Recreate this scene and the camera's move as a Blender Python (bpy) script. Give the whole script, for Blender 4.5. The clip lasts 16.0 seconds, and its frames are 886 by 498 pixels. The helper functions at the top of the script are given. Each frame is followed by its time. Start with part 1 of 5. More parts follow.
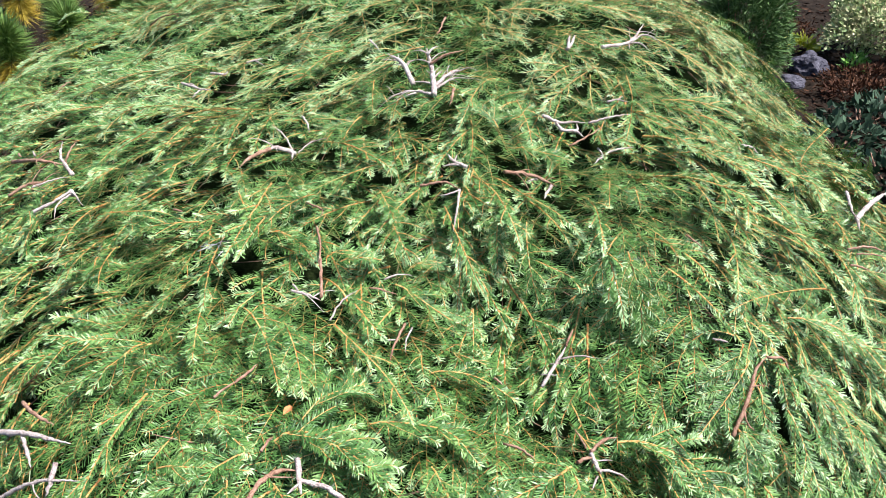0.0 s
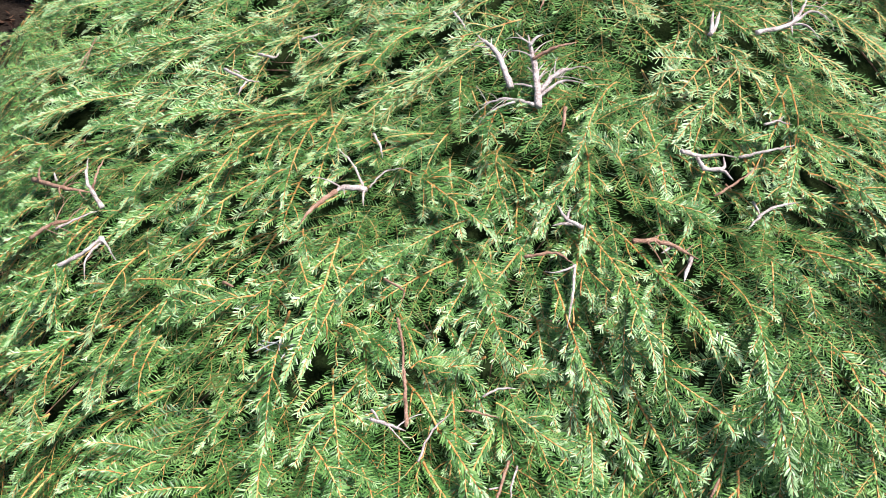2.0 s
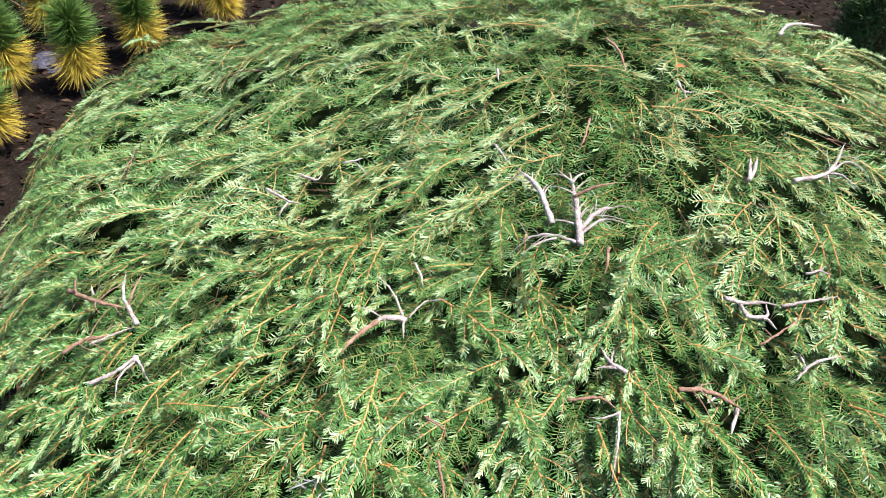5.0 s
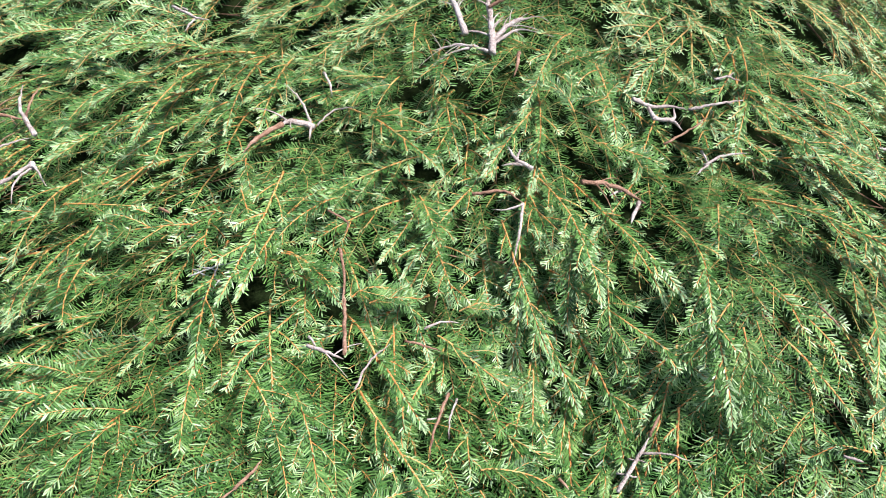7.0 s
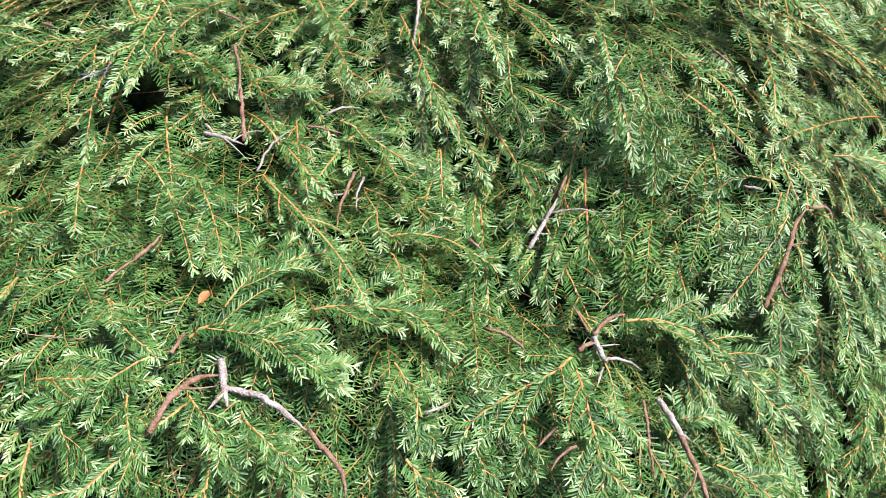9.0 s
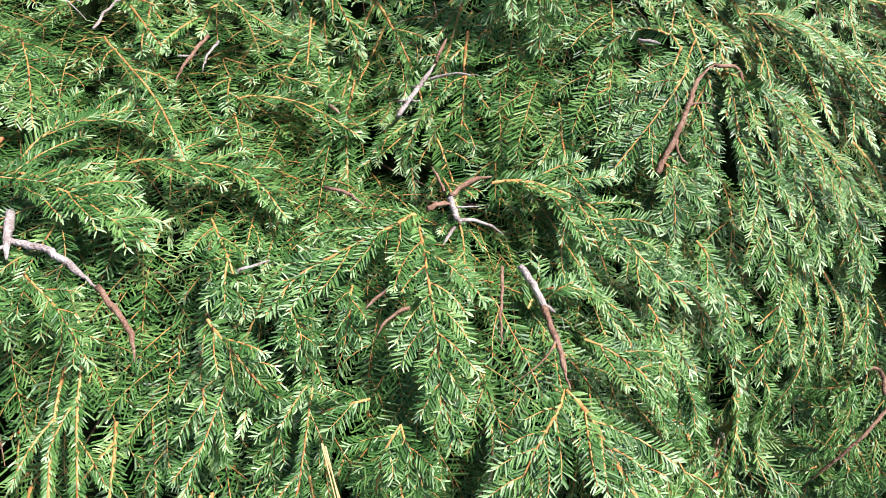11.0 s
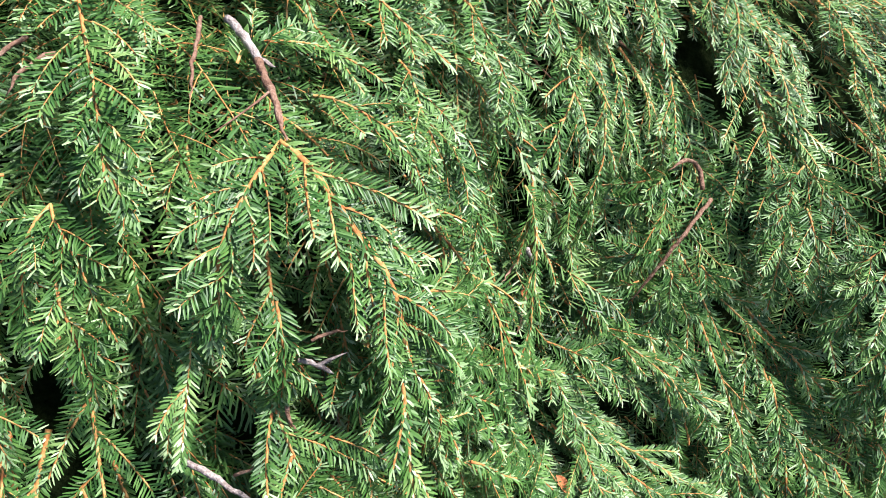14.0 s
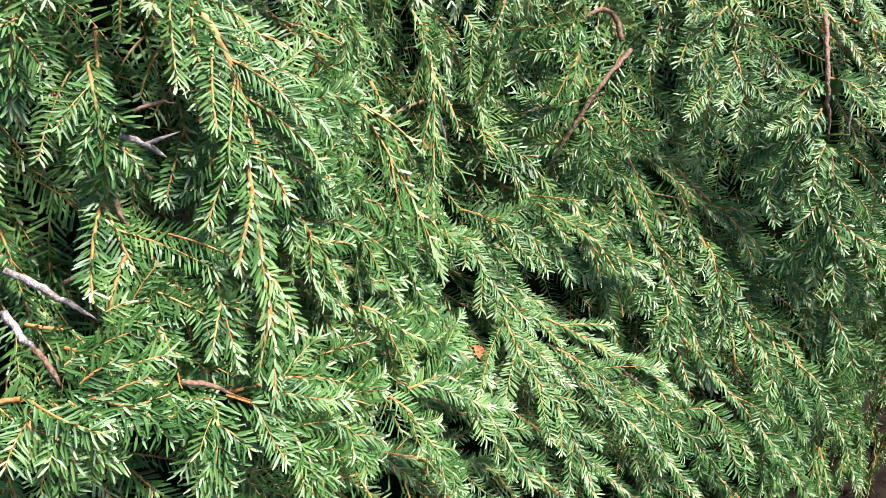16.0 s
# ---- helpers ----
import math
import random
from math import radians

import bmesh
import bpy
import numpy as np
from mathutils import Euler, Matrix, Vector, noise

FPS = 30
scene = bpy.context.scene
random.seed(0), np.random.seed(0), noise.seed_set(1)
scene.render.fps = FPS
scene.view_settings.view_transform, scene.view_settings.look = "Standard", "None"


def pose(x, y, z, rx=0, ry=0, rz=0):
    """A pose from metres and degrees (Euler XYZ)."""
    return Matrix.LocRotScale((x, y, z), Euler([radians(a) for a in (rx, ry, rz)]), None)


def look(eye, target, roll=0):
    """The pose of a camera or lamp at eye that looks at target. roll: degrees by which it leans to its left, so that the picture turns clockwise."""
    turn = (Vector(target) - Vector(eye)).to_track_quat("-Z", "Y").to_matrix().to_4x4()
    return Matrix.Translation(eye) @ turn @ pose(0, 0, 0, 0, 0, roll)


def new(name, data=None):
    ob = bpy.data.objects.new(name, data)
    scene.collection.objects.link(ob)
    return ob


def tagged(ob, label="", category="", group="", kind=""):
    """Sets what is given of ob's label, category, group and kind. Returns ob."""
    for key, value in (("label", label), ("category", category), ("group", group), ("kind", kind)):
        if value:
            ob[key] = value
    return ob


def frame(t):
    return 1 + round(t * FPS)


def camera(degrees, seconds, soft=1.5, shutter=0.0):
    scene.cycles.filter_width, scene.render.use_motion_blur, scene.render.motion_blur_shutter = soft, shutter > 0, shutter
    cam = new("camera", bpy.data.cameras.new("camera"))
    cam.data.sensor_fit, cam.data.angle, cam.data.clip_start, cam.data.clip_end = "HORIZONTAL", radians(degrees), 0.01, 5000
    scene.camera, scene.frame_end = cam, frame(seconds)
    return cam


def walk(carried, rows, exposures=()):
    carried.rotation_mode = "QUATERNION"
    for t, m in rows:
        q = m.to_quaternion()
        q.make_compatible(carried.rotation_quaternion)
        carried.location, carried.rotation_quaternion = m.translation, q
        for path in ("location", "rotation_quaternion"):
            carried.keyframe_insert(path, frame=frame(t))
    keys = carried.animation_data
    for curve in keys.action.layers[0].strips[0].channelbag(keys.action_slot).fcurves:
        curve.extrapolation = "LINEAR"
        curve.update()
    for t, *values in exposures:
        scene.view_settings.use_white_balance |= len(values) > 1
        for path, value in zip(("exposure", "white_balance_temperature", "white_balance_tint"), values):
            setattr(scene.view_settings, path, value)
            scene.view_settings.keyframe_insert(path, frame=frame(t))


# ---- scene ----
cam = camera(58.3, 16.0, soft=0.4)
PATH = [
    (0, (0.026, -0.065, 1.559), (0.003, 1.648, 0.528), -0.0),
    (0.5, (-0.031, 0.035, 1.609), (-0.081, 1.698, 0.499), -0.1),
    (1, (-0.021, 0.204, 1.679), (-0.119, 1.775, 0.444), -1.8),
    (1.5, (-0.022, 0.348, 1.733), (-0.139, 1.832, 0.397), -2.5),
    (2, (-0.078, 0.459, 1.737), (-0.225, 1.899, 0.357), -2.3),
    (2.5, (-0.111, 0.518, 1.746), (-0.279, 2.001, 0.415), -1.5),
    (3, (-0.124, 0.524, 1.767), (-0.295, 2.081, 0.524), -1.2),
    (3.2, (-0.129, 0.524, 1.778), (-0.302, 2.104, 0.565), -1.2),
    (5.3, (-0.162, 0.502, 1.789), (-0.295, 2.094, 0.586), 1.2),
    (5.5, (-0.16, 0.502, 1.772), (-0.278, 2.067, 0.533), 1.6),
    (6, (-0.148, 0.479, 1.742), (-0.227, 1.992, 0.436), 2.9),
    (6.5, (-0.107, 0.447, 1.685), (-0.154, 1.93, 0.345), 3.5),
    (7, (-0.065, 0.391, 1.624), (-0.091, 1.866, 0.274), 3.2),
    (7.5, (-0.036, 0.351, 1.578), (-0.04, 1.809, 0.208), 2.8),
    (8, (-0.015, 0.319, 1.541), (0.01, 1.758, 0.152), 2.4),
    (8.5, (0.002, 0.267, 1.487), (0.059, 1.686, 0.079), 1.5),
    (9, (0.017, 0.214, 1.422), (0.102, 1.63, 0.013), 1.4),
    (9.5, (0.043, 0.187, 1.372), (0.122, 1.62, -0.021), 2.6),
    (9.7, (0.066, 0.175, 1.347), (0.136, 1.614, -0.041), 2.7),
    (11.8, (0.276, 0.18, 1.128), (0.318, 1.616, -0.263), -1.9),
    (12, (0.282, 0.183, 1.106), (0.353, 1.626, -0.277), -1.7),
    (12.5, (0.298, 0.18, 1.063), (0.463, 1.643, -0.291), -0.7),
    (13, (0.324, 0.168, 1.017), (0.57, 1.623, -0.332), 0.6),
    (13.5, (0.344, 0.156, 0.98), (0.643, 1.58, -0.393), 1.6),
    (14, (0.359, 0.147, 0.939), (0.675, 1.55, -0.45), 2.1),
    (14.5, (0.382, 0.125, 0.892), (0.689, 1.55, -0.477), 1.3),
    (15, (0.403, 0.098, 0.85), (0.704, 1.545, -0.498), 0.3),
    (15.5, (0.424, 0.077, 0.804), (0.736, 1.532, -0.532), -0.1),
    (16, (0.443, 0.054, 0.764), (0.767, 1.517, -0.561), -0.7),
]

walk(cam, [(t, look(eye, target, roll)) for t, eye, target, roll in PATH], exposures=[(0.0, 1.80), (2.0, 1.66), (5.5, 1.72), (6.5, 1.60), (9.0, 1.48), (12.5, 1.46), (16.0, 1.66)])

# ---------------------------------------------------------------- light
SUN_AZ, SUN_EL = 100.0, 61.0      # degrees clockwise from +y, and above the horizon
world = bpy.data.worlds.new("sky")
scene.world = world
world.use_nodes = True
wn = world.node_tree.nodes
sky = wn.new("ShaderNodeTexSky")
sky.sky_type, sky.sun_disc = "NISHITA", False
sky.sun_elevation, sky.sun_rotation = radians(SUN_EL), radians(SUN_AZ)
world.node_tree.links.new(sky.outputs[0], wn["Background"].inputs[0])
wn["Background"].inputs[1].default_value = 0.066
sun = new("sun", bpy.data.lights.new("sun", "SUN"))
sun.data.energy, sun.data.angle, sun.data.color = 4.3, radians(7.0), (1.0, 0.975, 0.945)
sd = Vector((math.sin(radians(SUN_AZ)) * math.cos(radians(SUN_EL)), math.cos(radians(SUN_AZ)) * math.cos(radians(SUN_EL)), math.sin(radians(SUN_EL))))
sun.matrix_world = look(sd * 20, (0, 0, 0))


# ---------------------------------------------------------------- materials
def material(name, rough=0.6, spec=0.4):
    m = bpy.data.materials.new(name)
    m.use_nodes = True
    b = m.node_tree.nodes["Principled BSDF"]
    b.inputs["Roughness"].default_value = rough
    b.inputs["Specular IOR Level"].default_value = spec
    return m, m.node_tree.nodes, m.node_tree.links, b


def ramp(nodes, stops):
    r = nodes.new("ShaderNodeValToRGB")
    while len(r.color_ramp.elements) < len(stops):
        r.color_ramp.elements.new(0.5)
    for e, (p, c) in zip(r.color_ramp.elements, stops):
        e.position, e.color = p, (*c, 1)
    return r


def leafy(name, stops, rough=0.4, spec=0.45, through_light=0.10, clump=9.0, single=0.55):
    """A leaf material: hue by single leaf and, more slowly, by place in the crown; some light passes through."""
    m, n, l, b = material(name, rough, spec)
    geo = n.new("ShaderNodeNewGeometry")
    big = n.new("ShaderNodeTexNoise")
    big.inputs["Scale"].default_value = clump
    l.new(geo.outputs["Position"], big.inputs["Vector"])
    mix = n.new("ShaderNodeMath")
    mix.operation = "MULTIPLY_ADD"
    l.new(geo.outputs["Random Per Island"], mix.inputs[0])
    mix.inputs[1].default_value = single
    half = n.new("ShaderNodeMath")
    half.operation = "MULTIPLY_ADD"
    half.inputs[1].default_value = 2.4 * (0.75 - single)
    half.inputs[2].default_value = 0.5 - 0.5 * single - 1.2 * (0.75 - single)
    l.new(big.outputs[0], half.inputs[0])
    l.new(half.outputs[0], mix.inputs[2])
    r = ramp(n, stops)
    l.new(mix.outputs[0], r.inputs[0])
    l.new(r.outputs[0], b.inputs["Base Color"])
    tr = n.new("ShaderNodeBsdfTranslucent")
    l.new(r.outputs[0], tr.inputs[0])
    ms = n.new("ShaderNodeMixShader")
    ms.inputs[0].default_value = through_light
    l.new(b.outputs[0], ms.inputs[1])
    l.new(tr.outputs[0], ms.inputs[2])
    l.new(ms.outputs[0], n["Material Output"].inputs[0])
    return m


def grained(name, stops, scale, rough=0.8, bump=0.4, stretch=(1, 1, 1), fine=6.0, spec=0.2):
    """Bark, soil, stone: two noises for the colour and relief."""
    m, n, l, b = material(name, rough, spec)
    co, mp = n.new("ShaderNodeTexCoord"), n.new("ShaderNodeMapping")
    mp.inputs["Scale"].default_value = stretch
    l.new(co.outputs["Object"], mp.inputs[0])
    a, c = n.new("ShaderNodeTexNoise"), n.new("ShaderNodeTexNoise")
    a.inputs["Scale"].default_value, c.inputs["Scale"].default_value = scale, scale * fine
    a.inputs["Detail"].default_value, c.inputs["Detail"].default_value = 4, 5
    l.new(mp.outputs[0], a.inputs["Vector"])
    l.new(mp.outputs[0], c.inputs["Vector"])
    mx = n.new("ShaderNodeMath")
    mx.operation = "MULTIPLY_ADD"
    mx.inputs[1].default_value = 0.5
    l.new(a.outputs[0], mx.inputs[0])
    hf = n.new("ShaderNodeMath")
    hf.operation = "MULTIPLY"
    hf.inputs[1].default_value = 0.5
    l.new(c.outputs[0], hf.inputs[0])
    l.new(hf.outputs[0], mx.inputs[2])
    r = ramp(n, stops)
    l.new(mx.outputs[0], r.inputs[0])
    l.new(r.outputs[0], b.inputs["Base Color"])
    bp = n.new("ShaderNodeBump")
    bp.inputs["Strength"].default_value = bump
    bp.inputs["Distance"].default_value = 0.01
    l.new(mx.outputs[0], bp.inputs["Height"])
    l.new(bp.outputs[0], b.inputs["Normal"])
    return m


NEEDLE = leafy("hemlock_needle", [(0.15, (0.010, 0.036, 0.006)), (0.42, (0.039, 0.110, 0.022)), (0.65, (0.100, 0.198, 0.048)), (0.88, (0.228, 0.325, 0.115))], rough=0.45, spec=0.36, through_light=0.12, clump=26.0, single=0.30)
# Pale needles: young tips, and sheen painted on the upper slopes.
YOUNG_SHEEN = leafy("hemlock_young_and_sheen_needle", [(0.15, (0.12, 0.22, 0.076)), (0.5, (0.226, 0.335, 0.155)), (0.88, (0.40, 0.50, 0.295))], rough=0.45, spec=0.36, through_light=0.12, clump=26.0, single=0.30)
STEM = grained("hemlock_shoot_bark", [(0.35, (0.31, 0.095, 0.03)), (0.5, (0.40, 0.20, 0.065)), (0.66, (0.48, 0.33, 0.14))], 45, 0.6, 0.2)
PALE_STEM = grained("hemlock_green_shoot_bark", [(0.35, (0.28, 0.11, 0.04)), (0.5, (0.38, 0.22, 0.08)), (0.68, (0.48, 0.36, 0.17))], 45, 0.55, 0.2)
BARK = grained("hemlock_grey_bark", [(0.35, (0.14, 0.10, 0.09)), (0.5, (0.29, 0.24, 0.23)), (0.68, (0.47, 0.42, 0.41))], 60, 0.75, 0.6)
RUST = grained("hemlock_rust_bark", [(0.35, (0.085, 0.042, 0.028)), (0.5, (0.19, 0.105, 0.072)), (0.7, (0.32, 0.215, 0.165))], 60, 0.7, 0.5)
DRY = grained("dead_grey_twig", [(0.3, (0.2, 0.19, 0.19)), (0.7, (0.42, 0.41, 0.40))], 50, 0.85, 0.3)
STRAW = grained("straw_needle", [(0.3, (0.42, 0.27, 0.11)), (0.7, (0.62, 0.46, 0.24))], 30, 0.6, 0.2)
DEADLEAF = grained("rust_dead_leaf", [(0.3, (0.24, 0.07, 0.03)), (0.7, (0.45, 0.18, 0.07))], 80, 0.6, 0.4)
# Near-black base colour puts the shade between shoots into the inner shell.
GAP_SHADE = grained("hemlock_gap_shade", [(0.3, (0.004, 0.009, 0.003)), (0.7, (0.018, 0.026, 0.010))], 30, 1.0, 0.8, spec=0.0)
# Mulch darkened to near black: the shade over the bed is in this colour.
SOIL = grained("shaded_bark_mulch_soil", [(0.35, (0.005, 0.0035, 0.0025)), (0.5, (0.012, 0.0085, 0.0065)), (0.7, (0.030, 0.022, 0.017))], 14, 0.95, 1.0, spec=0.03)
PINE_GREEN = leafy("pine_green_needle", [(0.15, (0.03, 0.075, 0.012)), (0.5, (0.075, 0.15, 0.03)), (0.85, (0.17, 0.23, 0.055))], rough=0.55, spec=0.25)
PINE_GOLD = leafy("pine_yellow_needle", [(0.15, (0.20, 0.13, 0.015)), (0.45, (0.34, 0.27, 0.035)), (0.7, (0.48, 0.34, 0.04)), (1.0, (0.58, 0.46, 0.11))], rough=0.55, spec=0.25)
MOSSY = leafy("dark_conifer_leaf", [(0.2, (0.022, 0.055, 0.015)), (0.6, (0.060, 0.120, 0.034)), (1.0, (0.115, 0.185, 0.065))], rough=0.6, spec=0.2)
LIME = leafy("lime_leaf", [(0.2, (0.22, 0.28, 0.02)), (0.8, (0.45, 0.45, 0.05))])
SLATE = leafy("bluish_broad_leaf", [(0.2, (0.008, 0.020, 0.011)), (0.6, (0.026, 0.052, 0.030)), (0.85, (0.07, 0.115, 0.07))], rough=0.6, spec=0.15)
PINKISH = leafy("buff_green_leaf", [(0.2, (0.12, 0.19, 0.07)), (0.42, (0.27, 0.35, 0.16)), (0.6, (0.46, 0.47, 0.27)), (0.85, (0.66, 0.57, 0.38))], rough=0.6, spec=0.2, through_light=0.4)
FRESH = leafy("fresh_green_leaf", [(0.2, (0.05, 0.16, 0.02)), (0.6, (0.12, 0.30, 0.05)), (1.0, (0.28, 0.45, 0.10))])
RED = leafy("red_brown_leaf", [(0.2, (0.022, 0.009, 0.006)), (0.7, (0.060, 0.025, 0.013)), (1.0, (0.13, 0.07, 0.035))], rough=0.75, spec=0.08)
STONE = grained("blue_grey_stone", [(0.35, (0.014, 0.013, 0.020)), (0.5, (0.042, 0.040, 0.056)), (0.7, (0.11, 0.105, 0.135))], 18, 0.8, 1.0)
LEAF_MATS, FAR_MATS = [NEEDLE, YOUNG_SHEEN, STEM], [NEEDLE, YOUNG_SHEEN, PALE_STEM]
GREY = BARK


# ---------------------------------------------------------------- mesh helpers
def mesh_of(name, verts, quads, mats, which=None, smooth=False):
    me = bpy.data.meshes.new(name)
    verts, quads = np.asarray(verts, np.float32), np.asarray(quads, np.int32)
    me.vertices.add(len(verts))
    me.vertices.foreach_set("co", verts.ravel())
    k = quads.shape[1]
    me.loops.add(quads.size)
    me.loops.foreach_set("vertex_index", quads.ravel())
    me.polygons.add(len(quads))
    me.polygons.foreach_set("loop_start", np.arange(0, quads.size, k, dtype=np.int32))
    for m in mats:
        me.materials.append(m)
    if which is not None:
        me.polygons.foreach_set("material_index", np.asarray(which, np.int32))
    if smooth:
        me.polygons.foreach_set("use_smooth", np.ones(len(quads), bool))
    me.update(calc_edges=True)
    return me


def child(name, me, parent, label="", kind=""):
    ob = new(name, me)
    ob.parent = parent
    return tagged(ob, label=label, kind=kind)


def tube(points, radii, sides=6, cap=True):
    """Vertices and quads of a tube along points, with a pinched end."""
    p = np.asarray(points, float)
    r = np.broadcast_to(np.asarray(radii, float), (len(p),))
    t = np.gradient(p, axis=0)
    t /= np.linalg.norm(t, axis=1)[:, None] + 1e-9
    ref = np.array([0.31, 0.22, 0.92])
    u = np.cross(t, ref)
    u /= np.linalg.norm(u, axis=1)[:, None] + 1e-9
    w = np.cross(t, u)
    a = np.linspace(0, 2 * np.pi, sides, endpoint=False)
    ring = (p[:, None] + r[:, None, None] * (np.cos(a)[None, :, None] * u[:, None] + np.sin(a)[None, :, None] * w[:, None])).reshape(-1, 3)
    i, j = np.meshgrid(np.arange(len(p) - 1), np.arange(sides), indexing="ij")
    a0, a1 = i * sides + j, i * sides + (j + 1) % sides
    return ring, np.stack([a0, a1, a1 + sides, a0 + sides], -1).reshape(-1, 4)


class Pile:
    """Collects quads with their materials into one mesh."""
    def __init__(self):
        self.v, self.q, self.m, self.n = [], [], [], 0

    def add(self, v, q, m):
        self.v.append(np.asarray(v))
        self.q.append(np.asarray(q) + self.n)
        self.m.append(np.broadcast_to(np.asarray(m), (len(q),)))
        self.n += len(v)

    def arrays(self):
        return np.concatenate(self.v), np.concatenate(self.q), np.concatenate(self.m)


def unit(a):
    return a / (np.linalg.norm(a, axis=-1, keepdims=True) + 1e-9)


# ---------------------------------------------------------------- the form of the mound
CENTRE, AXES = np.array([-0.1, 2.05, -0.2]), np.array([1.4, 1.6, 1.27])
FORM = [0.943, -0.0075, -0.1412, 0.5044, 0.2491, 0.0861, 0.1199, -0.7115, -0.1899, 0.2392, -0.0972, -0.1373, 0.1659, 0.0611, -0.4423, 0.3075, 0.0398, 0.4191, -0.1185, 0.0297, -0.0518, -0.2821, -0.079, -0.4192, -0.0378]
SWELLS = [(-38.8, 16.5, 0.081), (-58.7, 20.2, -0.068), (-79.5, 50.0, -0.066), (-73.7, 33.7, 0.055), (165.6, 48.2, -0.116), (-75.4, 13.7, 0.081), (153.0, 42.1, 0.071), (-9.6, 18.5, -0.088), (-10.7, 33.2, -0.1), (-54.5, 49.9, 0.032), (-70.3, 45.6, -0.035), (36.6, 41.5, 0.079), (-43.1, 14.4, 0.06), (-26.7, 3.8, -0.075), (-102.6, 21.9, -0.071), (-119.0, 42.3, 0.026), (-58.5, 21.9, -0.025), (168.0, 68.0, -0.036), (-63.2, 55.2, 0.024), (-34.5, 22.3, 0.053), (9.6, 22.7, 0.053), (-122.6, 28.9, -0.049), (6.6, 37.8, -0.046), (138.8, 56.9, 0.034), (-9.0, 6.7, -0.037), (-20.6, 40.8, 0.038), (-26.3, 51.8, -0.026), (-74.6, 23.2, 0.004), (-137.5, 68.4, 0.021), (-97.9, 52.0, -0.019), (-104.3, 39.6, 0.016), (-71.8, 77.1, 0.012), (118.3, 57.4, 0.032)]
TUFTS = [(-149.0, 47.6, 0.013), (-59.7, 60.1, -0.025), (-54.8, 22.5, -0.013), (-69.6, 40.3, -0.004), (-61.3, 51.2, 0.023), (-62.6, 15.8, -0.017), (-68.8, 27.6, 0.025), (-75.4, 25.2, -0.018), (-71.4, 72.8, 0.015), (-82.7, 32.7, -0.022), (-116.8, 49.3, -0.013), (-18.9, 71.5, -0.009), (-120.5, 62.3, 0.018), (-68.1, 47.4, -0.014), (-84.9, 37.9, 0.01), (-50.1, 17.5, 0.016), (-64.2, 36.5, -0.014), (-55.3, 41.6, 0.012), (-47.6, 35.4, -0.01), (-90.4, 77.1, -0.011), (-88.5, 47.3, -0.008), (-97.4, 39.4, 0.008), (-101.5, 45.7, -0.011), (-117.8, 66.7, -0.012), (-154.7, 49.3, 0.013), (-44.8, 64.7, -0.004), (-57.5, 78.8, 0.007), (-159.3, 66.1, -0.006), (-59.2, 22.9, -0.01), (-75.2, 65.0, 0.005), (-52.9, 16.4, -0.012)]
EDGES = [(169.0, 33.9, 0.024), (162.5, 35.5, 0.026), (156.0, 39.0, 0.018), (10.0, 52.0, 0.030)]


def radius(n):
    """How far the mound swells along the directions n."""
    x, y, z = n[:, 0], n[:, 1], n[:, 2]
    terms = [np.ones_like(x)] + [x ** i * y ** j * z ** k for i in range(5) for j in range(5 - i) for k in range(2) if 0 < i + j + k <= 4]
    r = sum(c * t for c, t in zip(FORM, terms))
    for az, el, a in SWELLS:
        m = np.array([math.cos(radians(el)) * math.cos(radians(az)), math.cos(radians(el)) * math.sin(radians(az)), math.sin(radians(el))])
        r = r + a * np.exp(-((n - m) ** 2).sum(1) / 0.0200)
    for az, el, a in TUFTS + EDGES:
        m = np.array([math.cos(radians(el)) * math.cos(radians(az)), math.cos(radians(el)) * math.sin(radians(az)), math.sin(radians(el))])
        r = r + a * np.exp(-((n - m) ** 2).sum(1) / 0.0110)
    return r


def bed(y):
    """Height of the garden bed, which falls towards the path."""
    k = np.clip((3.2 - y) / 2.4, 0, 1)
    return -0.34 * k ** 2 * (3 - 2 * k)


def skin_below(x):
    """The mound's skin in the direction of points x from its middle."""
    n = unit((x - CENTRE) / AXES)
    return CENTRE + AXES * n * radius(n)[:, None]


def on_mound(az, el, lift=0.0):
    """Points of the mound's skin at an azimuth and elevation in degrees, with their normals."""
    az, el = np.radians(np.atleast_1d(np.asarray(az, float))), np.radians(np.atleast_1d(np.asarray(el, float)))

    def skin(a, e):
        n = np.stack([np.cos(e) * np.cos(a), np.cos(e) * np.sin(a), np.sin(e)], 1)
        return CENTRE + AXES * n * radius(n)[:, None]
    p = skin(az, el)
    h = 0.03
    nrm = unit(np.cross(skin(az + h, el) - skin(az - h, el), skin(az, el + h) - skin(az, el - h)))
    return p + nrm * np.reshape(lift, (-1, 1)), nrm


